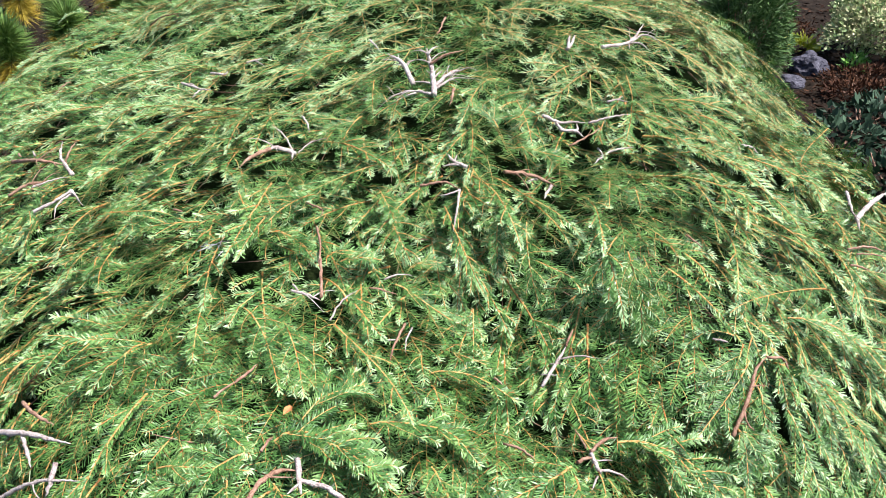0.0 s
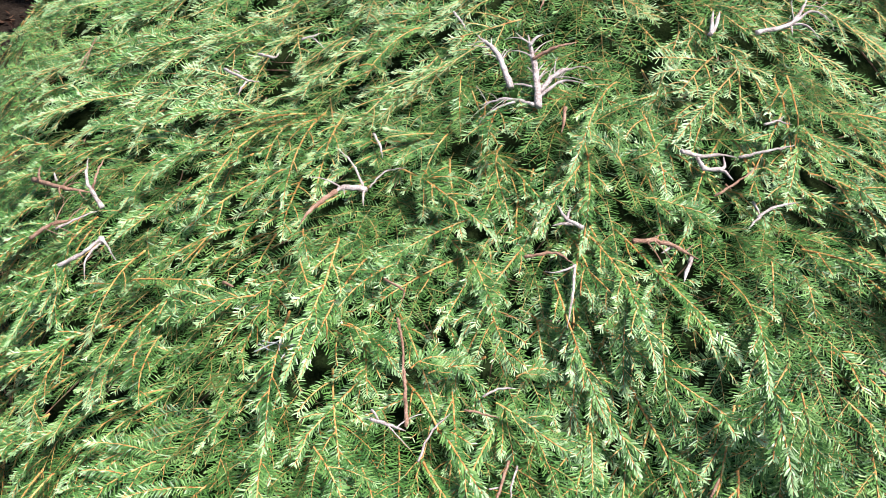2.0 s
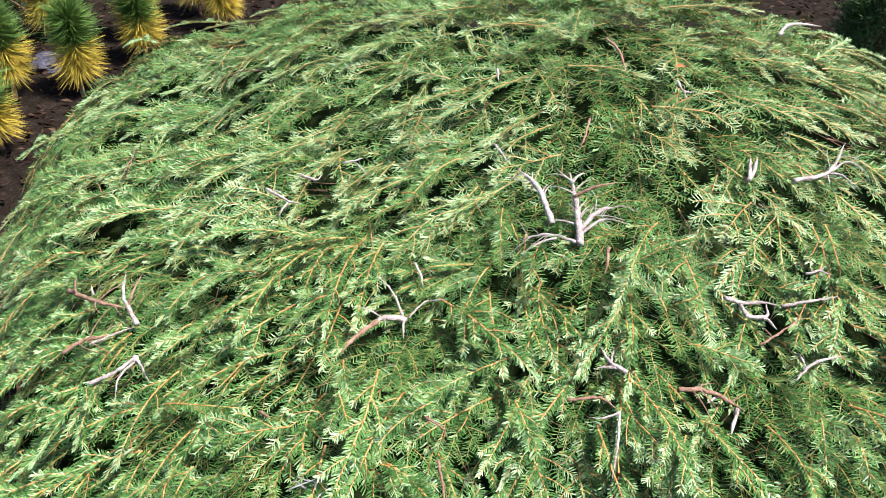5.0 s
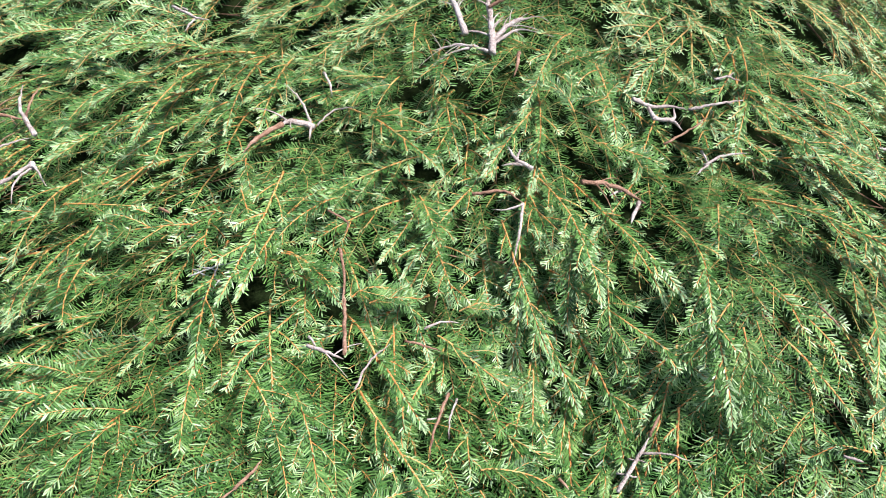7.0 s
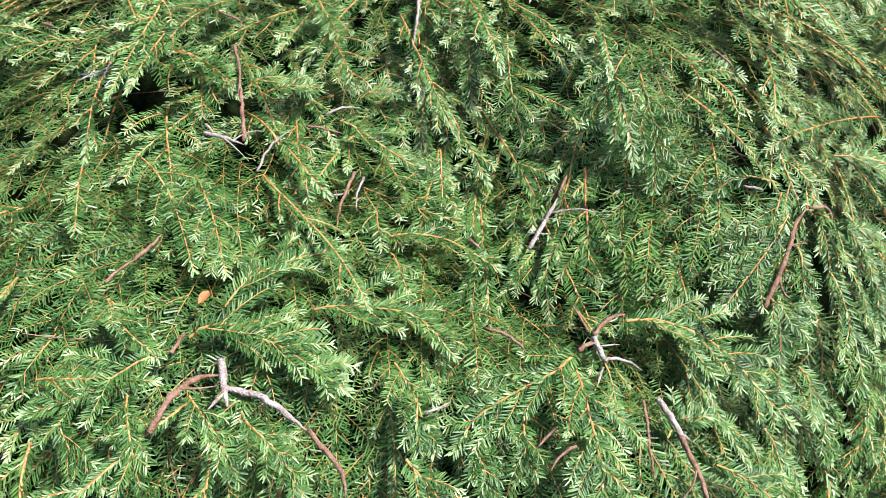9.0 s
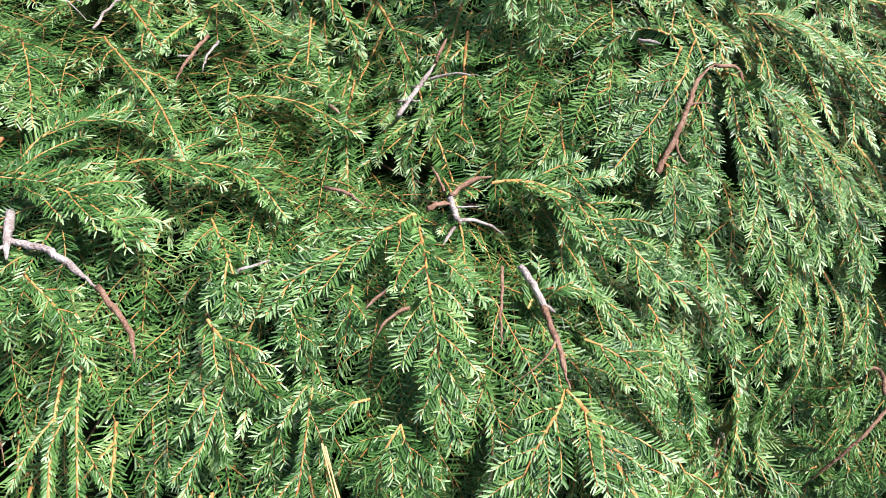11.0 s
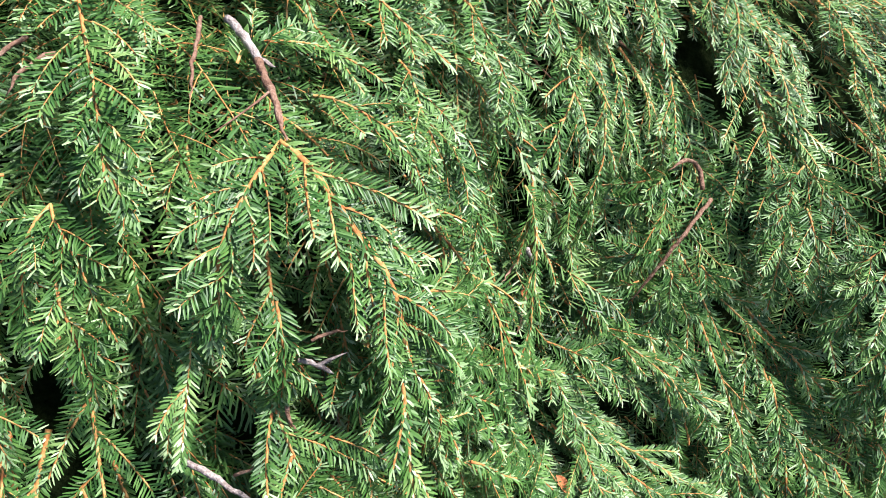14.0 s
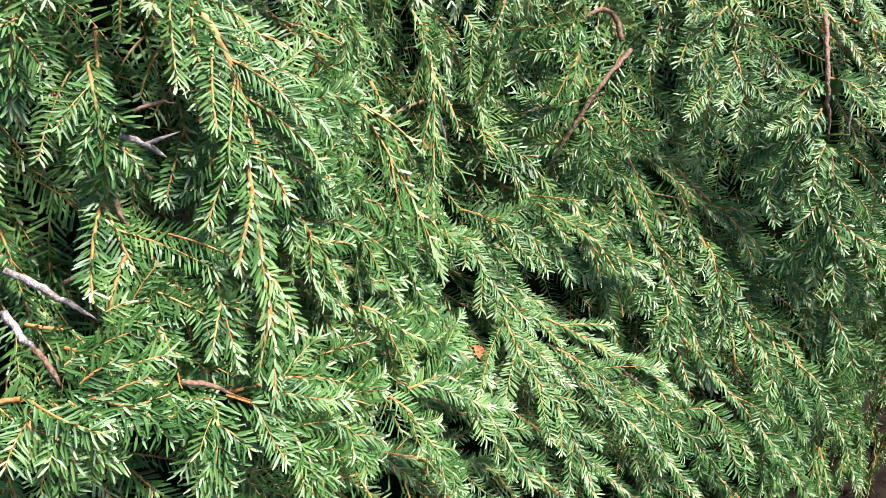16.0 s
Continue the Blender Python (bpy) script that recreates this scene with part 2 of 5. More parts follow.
# ---------------------------------------------------------------- hemlock shoots
def leaf_axis(pile, rng, pts, up, gap, fine, length, tip_pale=0.10, angle=68, furry=0.4, pale=0.3, plump=0.060):
    """Two combed ranks of flat needles along one shoot, and shorter needles that lie forward on top of it."""
    seg = np.linalg.norm(np.diff(pts, axis=0), axis=1)
    s = np.concatenate([[0], np.cumsum(seg)])
    total = s[-1]
    k = max(4, int(total / gap))
    t = max(2, int(k * furry))
    f = np.concatenate([(np.arange(k) + 0.25) / k, (np.arange(k) + 0.75) / k, (np.arange(t) + rng.uniform(0, 1, t)) / t])
    side = np.concatenate([np.ones(k), -np.ones(k), np.zeros(t)])
    f = np.clip(f + rng.normal(0, 0.16 / k, len(f)), 0, 1)
    base = np.stack([np.interp(f * total, s, pts[:, c]) for c in range(3)], 1)
    e = 0.03
    ahead = unit(np.stack([np.interp(np.clip(f + e, 0, 1) * total, s, pts[:, c]) - np.interp(np.clip(f - e, 0, 1) * total, s, pts[:, c]) for c in range(3)], 1))
    up = np.broadcast_to(up, pts.shape)
    over = np.stack([np.interp(f * total, s, up[:, c]) for c in range(3)], 1)
    lat = unit(np.cross(over, ahead))
    nor = np.cross(ahead, lat)
    m = len(f)
    top = side == 0
    # the angle changes slowly along the shoot, as one growing season follows another
    sway = 7 * np.sin(f * rng.uniform(4, 9) + rng.uniform(0, 6))
    ang = np.radians(np.clip(angle + sway - 0.55 * angle * np.clip((f - 0.85) / 0.15, 0, 1) + rng.normal(0, 4, m), 15, 92))
    lift = np.where(top, rng.uniform(0.25, 0.75, m), rng.normal(0.14, 0.16, m))
    sd = np.where(top, rng.choice([-1, 1], m), side)
    ang = np.where(top, np.radians(rng.uniform(10, 45, m)), ang)
    d = unit(ahead * np.cos(ang)[:, None] + lat * (sd * np.sin(ang))[:, None] + nor * lift[:, None])
    ln = length * np.where(top, rng.uniform(0.45, 0.75, m), 1.0) * (1 - 0.35 * np.clip((f - 0.85) / 0.15, 0, 1)) * np.clip(0.72 + 5 * f, 0.72, 1) * rng.uniform(0.86, 1.1, m)
    face = unit(nor - (np.sum(nor * d, 1))[:, None] * d)
    roll = rng.normal(0, 0.22, m)
    wide = unit(np.cross(d, face) * np.cos(roll)[:, None] + face * np.sin(roll)[:, None])
    w = plump * length * rng.uniform(0.85, 1.15, m) * (1.0 if fine else 1.15)
    bend = unit(np.cross(wide, d)) * (ln * rng.normal(0.05, 0.06, m))[:, None]
    L, W = ln[:, None], (wide * w[:, None])
    paler = (f > 1 - tip_pale * rng.uniform(0.3, 1.3, m)) | (top & (rng.random(m) < pale))
    if fine == 2:
        dip = unit(np.cross(wide, d)) * (0.42 * w)[:, None]
        mid, tip = base + d * L * 0.55 + bend, base + d * L
        v = np.stack([base - W * 0.5, base, base + W * 0.5, mid - W, mid - dip, mid + W, tip - W * 0.45, tip - dip * 0.4, tip + W * 0.45], 1)
        i = np.arange(m)[:, None] * 9
        q = np.stack([i + [0, 1, 4, 3], i + [1, 2, 5, 4], i + [3, 4, 7, 6], i + [4, 5, 8, 7]], 1).reshape(-1, 4)
        pile.add(v.reshape(-1, 3), q, np.repeat(paler.astype(int), 4))
    elif fine:
        v = np.stack([base - W * 0.5, base + W * 0.5, base + d * L * 0.6 + W + bend, base + d * L * 0.6 - W + bend, base + d * L + W * 0.4, base + d * L - W * 0.4], 1)
        i = np.arange(m)[:, None] * 6
        q = np.stack([i + [0, 1, 2, 3], i + [3, 2, 4, 5]], 1).reshape(-1, 4)
        pile.add(v.reshape(-1, 3), q, np.repeat(paler.astype(int), 2))
    else:
        v = np.stack([base - W * 0.6 - bend, base + W * 0.6 - bend, base + d * L + W * 0.62, base + d * L - W * 0.62], 1)
        i = np.arange(m)[:, None] * 4
        pile.add(v.reshape(-1, 3), i + np.array([0, 1, 2, 3]), paler.astype(int))


def curve(rng, start, heading, length, droop, n=9, wander=0.12):
    """A drooping shoot in the plane frame x ahead, y across, z up."""
    k = np.linspace(0, 1, n)
    yaw = heading + np.cumsum(rng.normal(0, wander / 3, n)) - 0
    pitch = droop[0] + (droop[1] - droop[0]) * k
    d = np.stack([np.cos(pitch) * np.cos(yaw), np.cos(pitch) * np.sin(yaw), np.sin(pitch)], 1)
    step = length / (n - 1)
    return np.asarray(start) + np.concatenate([[[0, 0, 0]], np.cumsum(d[:-1] * step, 0)])


def side_shoots(pile, rng, main, count, reach, gap, fine, needle, stem, up, angle=68, tip_pale=0.10, furry=0.4, pale=0.3, plump=0.060, spread=(0.6, 0.95), taper=0.7):
    """Alternate side shoots that leave a main shoot and swing round to its direction."""
    n = len(main)
    ups = np.broadcast_to(up, main.shape)
    for i in range(count):
        f = 0.08 + 0.82 * (i + rng.uniform(0.1, 0.6)) / count
        k = f * (n - 1)
        a, b = main[int(k)], main[min(n - 1, int(k) + 1)]
        at, u = a + (b - a) * (k % 1), unit(ups[int(k)])
        t = unit(main[min(n - 1, int(k) + 1)] - main[max(0, int(k) - 1)])
        lat = unit(np.cross(u, t)) * (1 if i % 2 else -1)
        ln = reach * (1.0 - taper * f) * rng.uniform(0.7, 1.25)
        m = 6
        h = rng.uniform(*spread) * np.linspace(1, rng.uniform(0.35, 0.75), m)
        dip = np.linspace(rng.uniform(0.0, 0.22), -rng.uniform(0.05, 0.35), m)
        d = unit(t * np.cos(h)[:, None] + lat * np.sin(h)[:, None] + u * dip[:, None])
        sub = at + np.concatenate([[[0, 0, 0]], np.cumsum(d[:-1], 0)]) * ln / (m - 1)
        leaf_axis(pile, rng, sub, u + rng.normal(0, 0.24, 3), gap, fine, needle * 0.86, tip_pale * 1.5, angle, furry, pale, plump)
        v, q = tube(sub, np.linspace(stem * 0.68, stem * 0.40, m), 3)
        pile.add(v, q, 2)


def spray(seed, string, fine=True, gap=0.21, needle=None, stem=0.0016, swept=0, tip_pale=0.10, pale=None, long=1.0, stand=1.0, bold=1.0, fat=1.0):
    """One spray with x ahead and z off the mound: a long trailing string or a broad flat fan."""
    rng = np.random.default_rng(seed)
    pile = Pile()
    up = np.array([0, 0, 1.0])
    length = (rng.uniform(0.19, 0.31) if string else rng.uniform(0.14, 0.22)) * long
    needle = needle or (rng.uniform(0.0108, 0.0136) if string else rng.uniform(0.0140, 0.0170))
    angle = (42 if string else 57) - swept
    rise = (rng.uniform(0.30, 0.55), rng.uniform(-0.32, -0.10)) if string else (rng.uniform(0.35, 0.60), rng.uniform(-0.40, -0.12))
    furry, plump = (0.9, 0.074) if string else (0.75, 0.064)
    needle, plump = needle * bold, plump * fat
    pale = pale if pale is not None else (0.42 if string else 0.22)
    main = curve(rng, (0, 0, 0), rng.normal(0, 0.08), length, (stand * rise[0], stand * rise[1]), 13)
    leaf_axis(pile, rng, main, up, gap * needle, fine, needle, tip_pale, angle, furry, pale, plump)
    v, q = tube(main, np.linspace(stem, stem * 0.45, 13), 4 if fine else 3)
    pile.add(v, q, 2)
    if string:
        side_shoots(pile, rng, main, int(rng.integers(3, 7)), 0.060, gap * needle, fine, needle, stem, up, angle, tip_pale, furry, pale, plump, (0.45, 0.75), 0.5)
    else:
        side_shoots(pile, rng, main, int(rng.integers(4, 7)), 0.092, gap * needle, fine, needle, stem, up, angle, tip_pale, furry, pale, plump)
    return pile.arrays()


def frame_at(p, nrm, ahead):
    """Matrix columns of a spray set on the mound: ahead along the skin, z along its normal."""
    x = unit(ahead - (ahead @ nrm) * nrm)
    return np.stack([x, np.cross(nrm, x), nrm], 1)


def flow(p, nrm):
    """The way in which shoots hang at points of the mound."""
    out = p - np.array([0.0, 2.75, 0.0])
    out[:, 2] = 0
    d = unit(out) * 0.75 + np.array([0, 0, -0.8])
    return unit(d - np.sum(d * nrm, 1)[:, None] * nrm)


hemlock = tagged(new("weeping_hemlock"), "low weeping hemlock mound of dense green needled sprays over soil", "shrub")
hemlock.location = (0, 2.0, 0)
hemlock_inv = Matrix.Translation((0, -2.0, 0))
BARE = []      # skin samples of the bare boughs, kept clear of sprays


def put(ob):
    ob.matrix_parent_inverse = hemlock_inv
    return ob


TOP, MIDDLE, LOW, DEEP = -0.026, -0.066, -0.100, -0.08      # depths of the layers of sprays under the skin


def scatter():
    rng = np.random.default_rng(7)
    total = 24000
    i = np.arange(total) + 0.5
    el = np.degrees(np.arcsin(np.clip(-0.14 + 1.14 * i / total, -1, 1)))
    az = (i * 137.50776) % 360 + rng.normal(0, 0.6, total)
    el = np.clip(el + rng.normal(0, 0.6, total), -8.5, 89.5)
    p, nrm = on_mound(az, el)
    way = flow(p, nrm)
    # bands of the plan: the front by the path, the slopes above it, the shoulders, the rear
    near = (p[:, 1] < 1.1) & (np.abs(p[:, 0] - 0.15) < 1.2)
    slope = ~near & (p[:, 1] < 1.8)
    shoulder = ~near & ~slope & (p[:, 1] < 2.9)
    # the skirts close to the soil, which stay thin
    skirt = (near & (p[:, 2] < np.where(p[:, 0] < 0.1, 0.40, np.where(p[:, 0] < 0.45, 0.14, -0.06)))) | ((slope | shoulder) & (el < 26))
    keep = rng.random(total) < np.where(skirt, 0.06, np.where(near & (p[:, 1] < 0.72) & (p[:, 0] > 0.05) & (p[:, 0] < 0.45), 0.28, np.where(near & (p[:, 0] > 0.45), np.where(p[:, 2] < 0.45, 0.34, 0.24), np.where(near, 0.170, np.where(slope, 0.145, np.where(shoulder, 0.118, 0.065))))))
    kinds = (True, False)
    fine_set = {k: [spray(100 + i + 50 * k, k, stem=0.0023) for i in range(14)] for k in kinds}
    plain_set = {k: [spray(400 + i + 50 * k, k, True, 0.23) for i in range(14)] for k in kinds}
    # More pale needles up the slope paint its brighter, glossy look into the colour.
    mid_set = {k: [spray(200 + i + 50 * k, k, True, 0.23, stem=0.0022, tip_pale=0.16, pale=0.45, bold=1.12) for i in range(12)] for k in kinds}
    far_set = {k: [spray(300 + i + 50 * k, k, False, 0.29, stem=0.0020, swept=4, tip_pale=0.32, pale=0.8, long=0.8, stand=0.45, bold=1.2) for i in range(12)] for k in kinds}
    rear_set = {k: [spray(500 + i + 50 * k, k, False, 0.45, needle=0.018) for i in range(4)] for k in kinds}
    under_set = {k: [spray(600 + i, False, False, 0.30 if k else 0.38, needle=0.0175 if k else 0.020, stem=0.001, tip_pale=0.0, pale=0.05, fat=1.0 if k else 1.25) for i in range(8)] for k in kinds}
    piles = {"front": Pile(), "slope": Pile(), "shoulder": Pile(), "rear": Pile()}
    singles = 0
    leafy_lines = np.concatenate(LEAFY)
    cells = {}

    def lay(pile, v, q, mt, deep):
        """Adds a spray and counts the cells of the skin that it covers."""
        pile.add(v, q, mt)
        if deep:
            return
        for c in np.floor(skin_below(v[::2]) / 0.015).astype(int).tolist():
            cells[tuple(c)] = cells.get(tuple(c), 0) + 1

    def single(pos, m, v, q, mt):
        """A spray of the outer layer as a part of its own."""
        nonlocal singles
        singles += 1
        lay(Pile(), v, q, mt, False)
        ob = put(child("spray", mesh_of("spray", (v - pos) @ m, q, LEAF_MATS, mt), hemlock))
        ob.matrix_basis = Matrix.Translation(pos) @ Matrix(m.tolist()).to_4x4()

    def settle(j, depth, fill=False):
        pos = p[j] + nrm[j] * (depth + rng.normal(0, 0.008))
        if fill:
            pos = pos - way[j] * 0.09
        turn = rng.normal(0, (0.16 if near[j] and p[j, 0] > 0.5 else 0.2 if near[j] else 0.45) if math.hypot(p[j, 0], p[j, 1] - 2.75) > 0.45 else 2.0) + 0.7 * noise.noise(Vector(p[j] * 3.0))
        if p[j, 1] < 0.85:
            turn += 0.7 * math.exp(-((p[j, 0] - 0.5) / 0.35) ** 2 - ((p[j, 2] - 0.28) / 0.2) ** 2)
        w = way[j] * math.cos(turn) + np.cross(nrm[j], way[j]) * math.sin(turn)
        reach = np.linspace(0, 0.32, 9)
        over = p[j] + w * reach[:, None]
        sink = np.clip((skin_below(over) - over) @ nrm[j], -0.22, 0.07)
        line = over + nrm[j] * (sink + depth + 0.02)[:, None]
        if depth > DEEP and not fill:
            if over_branch(line[1:7]) < (0.030 if depth == TOP else 0.016) * (1.4 if p[j, 1] > 1.3 else 1.0):
                return
            if depth == TOP and rng.random() < (0.4 if p[j, 0] > 0.55 else 0.75) and np.min(np.linalg.norm(leafy_lines[None] - line[1:6, None], axis=2)) < 0.034:
                return
        m = frame_at(p[j], unit(nrm[j] + rng.normal(0, 0.09, 3)), w)
        size = rng.uniform(0.85, 1.2) * (1.35 if p[j, 1] > 2.9 else 1.0)
        if pos[2] < -0.31:
            return

        def laid_down(v):
            """The spray's vertices, bent to follow the mound."""
            v = v * size
            return v + np.stack([0 * v[:, 0], 0 * v[:, 0], np.interp(v[:, 0], reach, sink)], 1)
        string = rng.random() < (0.85 if p[j, 0] > 0.55 else 0.55 if near[j] else 0.72)

        def pick(kind):
            return kind[string][int(rng.integers(len(kind[string])))]
        if fill:
            v, q, mt = under_set[bool((near[j] or slope[j]) and not skirt[j])][int(rng.integers(8))]
            pile = piles["front" if near[j] else "shoulder" if p[j, 1] < 2.9 else "rear"]
        elif depth < DEEP or skirt[j]:
            v, q, mt = pick(rear_set)
            pile = piles["front" if near[j] else "shoulder"]
        elif near[j]:
            v, q, mt = pick(fine_set if depth == TOP else plain_set)
            if singles < 300 and depth == TOP and -0.6 < p[j, 0] < 1.2:
                return single(pos, m, *open_up(pos + laid_down(v) @ m.T, q, mt))
            pile = piles["front"]
        elif slope[j]:
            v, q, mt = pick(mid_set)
            if singles < 300 and depth == TOP and p[j, 1] < 1.6 and abs(p[j, 0]) < 0.7:
                return single(pos, m, *open_up(pos + laid_down(v) @ m.T, q, mt))
            pile = piles["slope"]
        elif shoulder[j]:
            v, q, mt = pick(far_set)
            pile = piles["shoulder"]
        else:
            v, q, mt = pick(rear_set)
            pile = piles["rear"]
        lay(pile, *open_up(pos + laid_down(v) @ m.T, q, mt), depth < DEEP)

    for j in np.flatnonzero(keep):
        settle(j, rng.choice([TOP, MIDDLE, LOW], p=[0.50, 0.36, 0.14]))
    # close the gaps that are left in the cover, from below
    for j in rng.permutation(total):
        c = np.floor(p[j] / 0.015 - 0.5).astype(int)
        there = sum(cells.get((c[0] + a, c[1] + b, c[2] + d), 0) for a in (0, 1) for b in (0, 1) for d in (0, 1))
        if there < (5 if skirt[j] else 150 if near[j] else 70 if slope[j] else 34 if shoulder[j] else 4):
            settle(j, -0.070, True)
    for k, pile in piles.items():
        v, q, mt = pile.arrays()
        put(child("foliage", mesh_of("foliage", v, q, LEAF_MATS if k in ("front", "slope") else FAR_MATS, mt), hemlock, "dense green needled shoots", "stuff"))


# shell under the sprays, coloured as the shade seen through their gaps
def shade_shell():
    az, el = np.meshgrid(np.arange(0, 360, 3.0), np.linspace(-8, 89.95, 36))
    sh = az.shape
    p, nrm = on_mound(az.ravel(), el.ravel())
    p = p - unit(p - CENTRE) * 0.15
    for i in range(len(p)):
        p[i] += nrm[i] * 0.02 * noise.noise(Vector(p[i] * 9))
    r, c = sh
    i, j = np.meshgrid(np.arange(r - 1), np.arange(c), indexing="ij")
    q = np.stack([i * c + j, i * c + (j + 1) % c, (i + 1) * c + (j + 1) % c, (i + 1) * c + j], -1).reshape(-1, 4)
    put(child("inner_shade_shell", mesh_of("inner_shade_shell", p, q, [GAP_SHADE], None, True), hemlock, "near-black shell painted as the shaded twiggy inside of the shrub", "stuff"))


def inner_brushwood():
    """Dry brown twigs inside the shrub, seen through gaps between the sprays."""
    rng = np.random.default_rng(31)
    n = 800
    az, el = rng.uniform(-190, 30, n), np.degrees(np.arcsin(rng.uniform(0.12, 0.99, n)))
    p, nrm = on_mound(az, el)
    way = flow(p, nrm)
    pile = Pile()
    for j in range(n):
        a = rng.normal(0, 0.7)
        d = way[j] * math.cos(a) + np.cross(nrm[j], way[j]) * math.sin(a)
        k = np.linspace(0, 1, 5)[:, None]
        length = rng.uniform(0.06, 0.18)
        line = p[j] - nrm[j] * rng.uniform(0.07, 0.105) + d * length * k + nrm[j] * rng.normal(0.01, 0.02) * k + np.cross(nrm[j], d) * rng.normal(0, 0.02) * k ** 2
        v, q = tube(line, np.linspace(rng.uniform(0.0010, 0.0024), 0.0005, 5), 4)
        pile.add(v, q, 0)
    v, q, mt = pile.arrays()
    put(child("inner_brushwood", mesh_of("inner_brushwood", v, q, [RUST], mt), hemlock, "dry brown twigs inside the shrub", "stuff"))


# ---------------------------------------------------------------- boughs that show on the mound
def spline(nodes, lift, step=0.006):
    """A smooth line over the mound through nodes given by azimuth, elevation and height over its skin."""
    nd = np.array(nodes, float)
    p, nrm = on_mound(nd[:, 0], nd[:, 1])
    p = p + unit(p - CENTRE) * (nd[:, 2] + lift)[:, None]
    p = np.concatenate([[2 * p[0] - p[1]], p, [2 * p[-1] - p[-2]]])
    out = []
    for i in range(1, len(p) - 2):
        k = max(3, int(np.linalg.norm(p[i + 1] - p[i]) / step))
        t = np.linspace(0, 1, k, endpoint=False)[:, None]
        out.append(0.5 * (2 * p[i] + (p[i + 1] - p[i - 1]) * t + (2 * p[i - 1] - 5 * p[i] + 4 * p[i + 1] - p[i + 2]) * t ** 2 + (3 * p[i] - p[i - 1] - 3 * p[i + 1] + p[i + 2]) * t ** 3))
    return np.concatenate(out + [p[-2][None]]), unit(nrm.mean(0))


BRANCH_SEED = [0]
BARE_UP = []


def branch(bark, *nodes, thick=(0.004, 0.002), lift=0.025, twigs=0):
    """A bare branch: knobbly tapered wood with a few bare twigs."""
    BRANCH_SEED[0] += 1
    rng = np.random.default_rng(1000 + BRANCH_SEED[0])
    line, nrm = spline(nodes, lift)
    k = len(line)
    bow = np.sin(np.linspace(0, np.pi, k))[:, None]
    line = line + nrm * bow * min(0.003, 0.04 * np.linalg.norm(line[-1] - line[0]))
    line[1:-1] += rng.normal(0, 0.0006, (k - 2, 3))
    r = (1.15 if thick[0] > 4.9e-3 and line[:, 1].mean() > 1.4 else 1.05 if line[:, 1].mean() > 1.3 else 0.86) * np.linspace(thick[0], thick[1], k) * np.clip(0.25 + 2.6 * np.linspace(1, 0, k), 0, 1) * (1 + 0.10 * np.sin(np.arange(k) * 1.3 + rng.uniform(0, 6)) + rng.normal(0, 0.05, k))
    v, q = tube(np.concatenate([[line[0]], line, [line[-1]]]), np.concatenate([[0.0002], r, [0.0003]]), 8)
    ob = put(child("branch", mesh_of("branch", v, q, [bark], None, True), hemlock, {"hemlock_grey_bark": "bare pale grey branch", "hemlock_rust_bark": "bare rust-brown branch"}.get(bark.name, "dead grey twig")))
    if thick[0] > 0.0021:
        BARE.append(line[::2])
        BARE_UP.append(np.tile(nrm, (len(line[::2]), 1)))
    t = unit(line[-1] - line[0])
    lat = np.cross(nrm, t)
    for i in range(2 * twigs if line[:, 1].mean() > 1.3 else twigs):
        at = line[int(rng.uniform(0.25, 0.95) * (k - 1))]
        sgn = 1 if i % 2 else -1
        n = 8
        a = np.linspace(rng.uniform(0.6, 1.1), rng.uniform(0.1, 1.4), n)
        d = t * np.cos(a)[:, None] + lat * (sgn * np.sin(a))[:, None] + nrm * np.linspace(0.3, -0.6, n)[:, None]
        tw = at + np.concatenate([[[0, 0, 0]], np.cumsum(unit(d[:-1]), 0)]) * rng.uniform(0.025, 0.075) / (n - 1)
        v, q = tube(tw, np.linspace(thick[1] * 0.5, 0.0005, n), 5)
        twig = new("twig", mesh_of("twig", v, q, [bark], None, True))
        twig.parent = ob


def shoot(*nodes, lift=0.035, sides=9, stem=0.0016):
    """A leafy shoot that arches over the others."""
    BRANCH_SEED[0] += 1
    rng = np.random.default_rng(1000 + BRANCH_SEED[0])
    line, nrm = spline(nodes, lift, 0.012)
    k = len(line)
    total = np.linalg.norm(np.diff(line, axis=0), axis=1).sum()
    f = np.linspace(0, 1, k)[:, None]
    line = line + nrm * (0.06 * total * f * (1 - f) - 0.012 * f * f - 0.007 * np.clip(1 - f / 0.14, 0, 1) ** 2)
    near = 2 * (line[:, 1].mean() < 0.9)
    needle = rng.uniform(0.0148, 0.0172) + (0.0015 if stem > 0.0019 else 0)
    pile = Pile()
    ends = on_mound(*np.array(nodes, float).T[:2])[1]
    ups = np.stack([np.interp(f[:, 0], np.linspace(0, 1, len(ends)), ends[:, c]) for c in range(3)], 1)
    leaf_axis(pile, rng, line, ups, 0.19 * needle, near, needle, 0.1, 56, 0.65, 0.3, 0.066)
    v, q = tube(line, np.linspace(stem * 0.88, stem * 0.48, k), 6)
    pile.add(v, q, 2)
    side_shoots(pile, rng, line, max(2, round(0.75 * sides)), min(0.085, max(0.035, total * 0.4)), 0.19 * needle, near, needle * 0.95, stem * 0.7, ups, 53, 0.1, 0.75, 0.35, 0.066)
    v, q, m = pile.arrays()
    PENDING.append((v, q, m))
    LEAFY.append(line[::2])


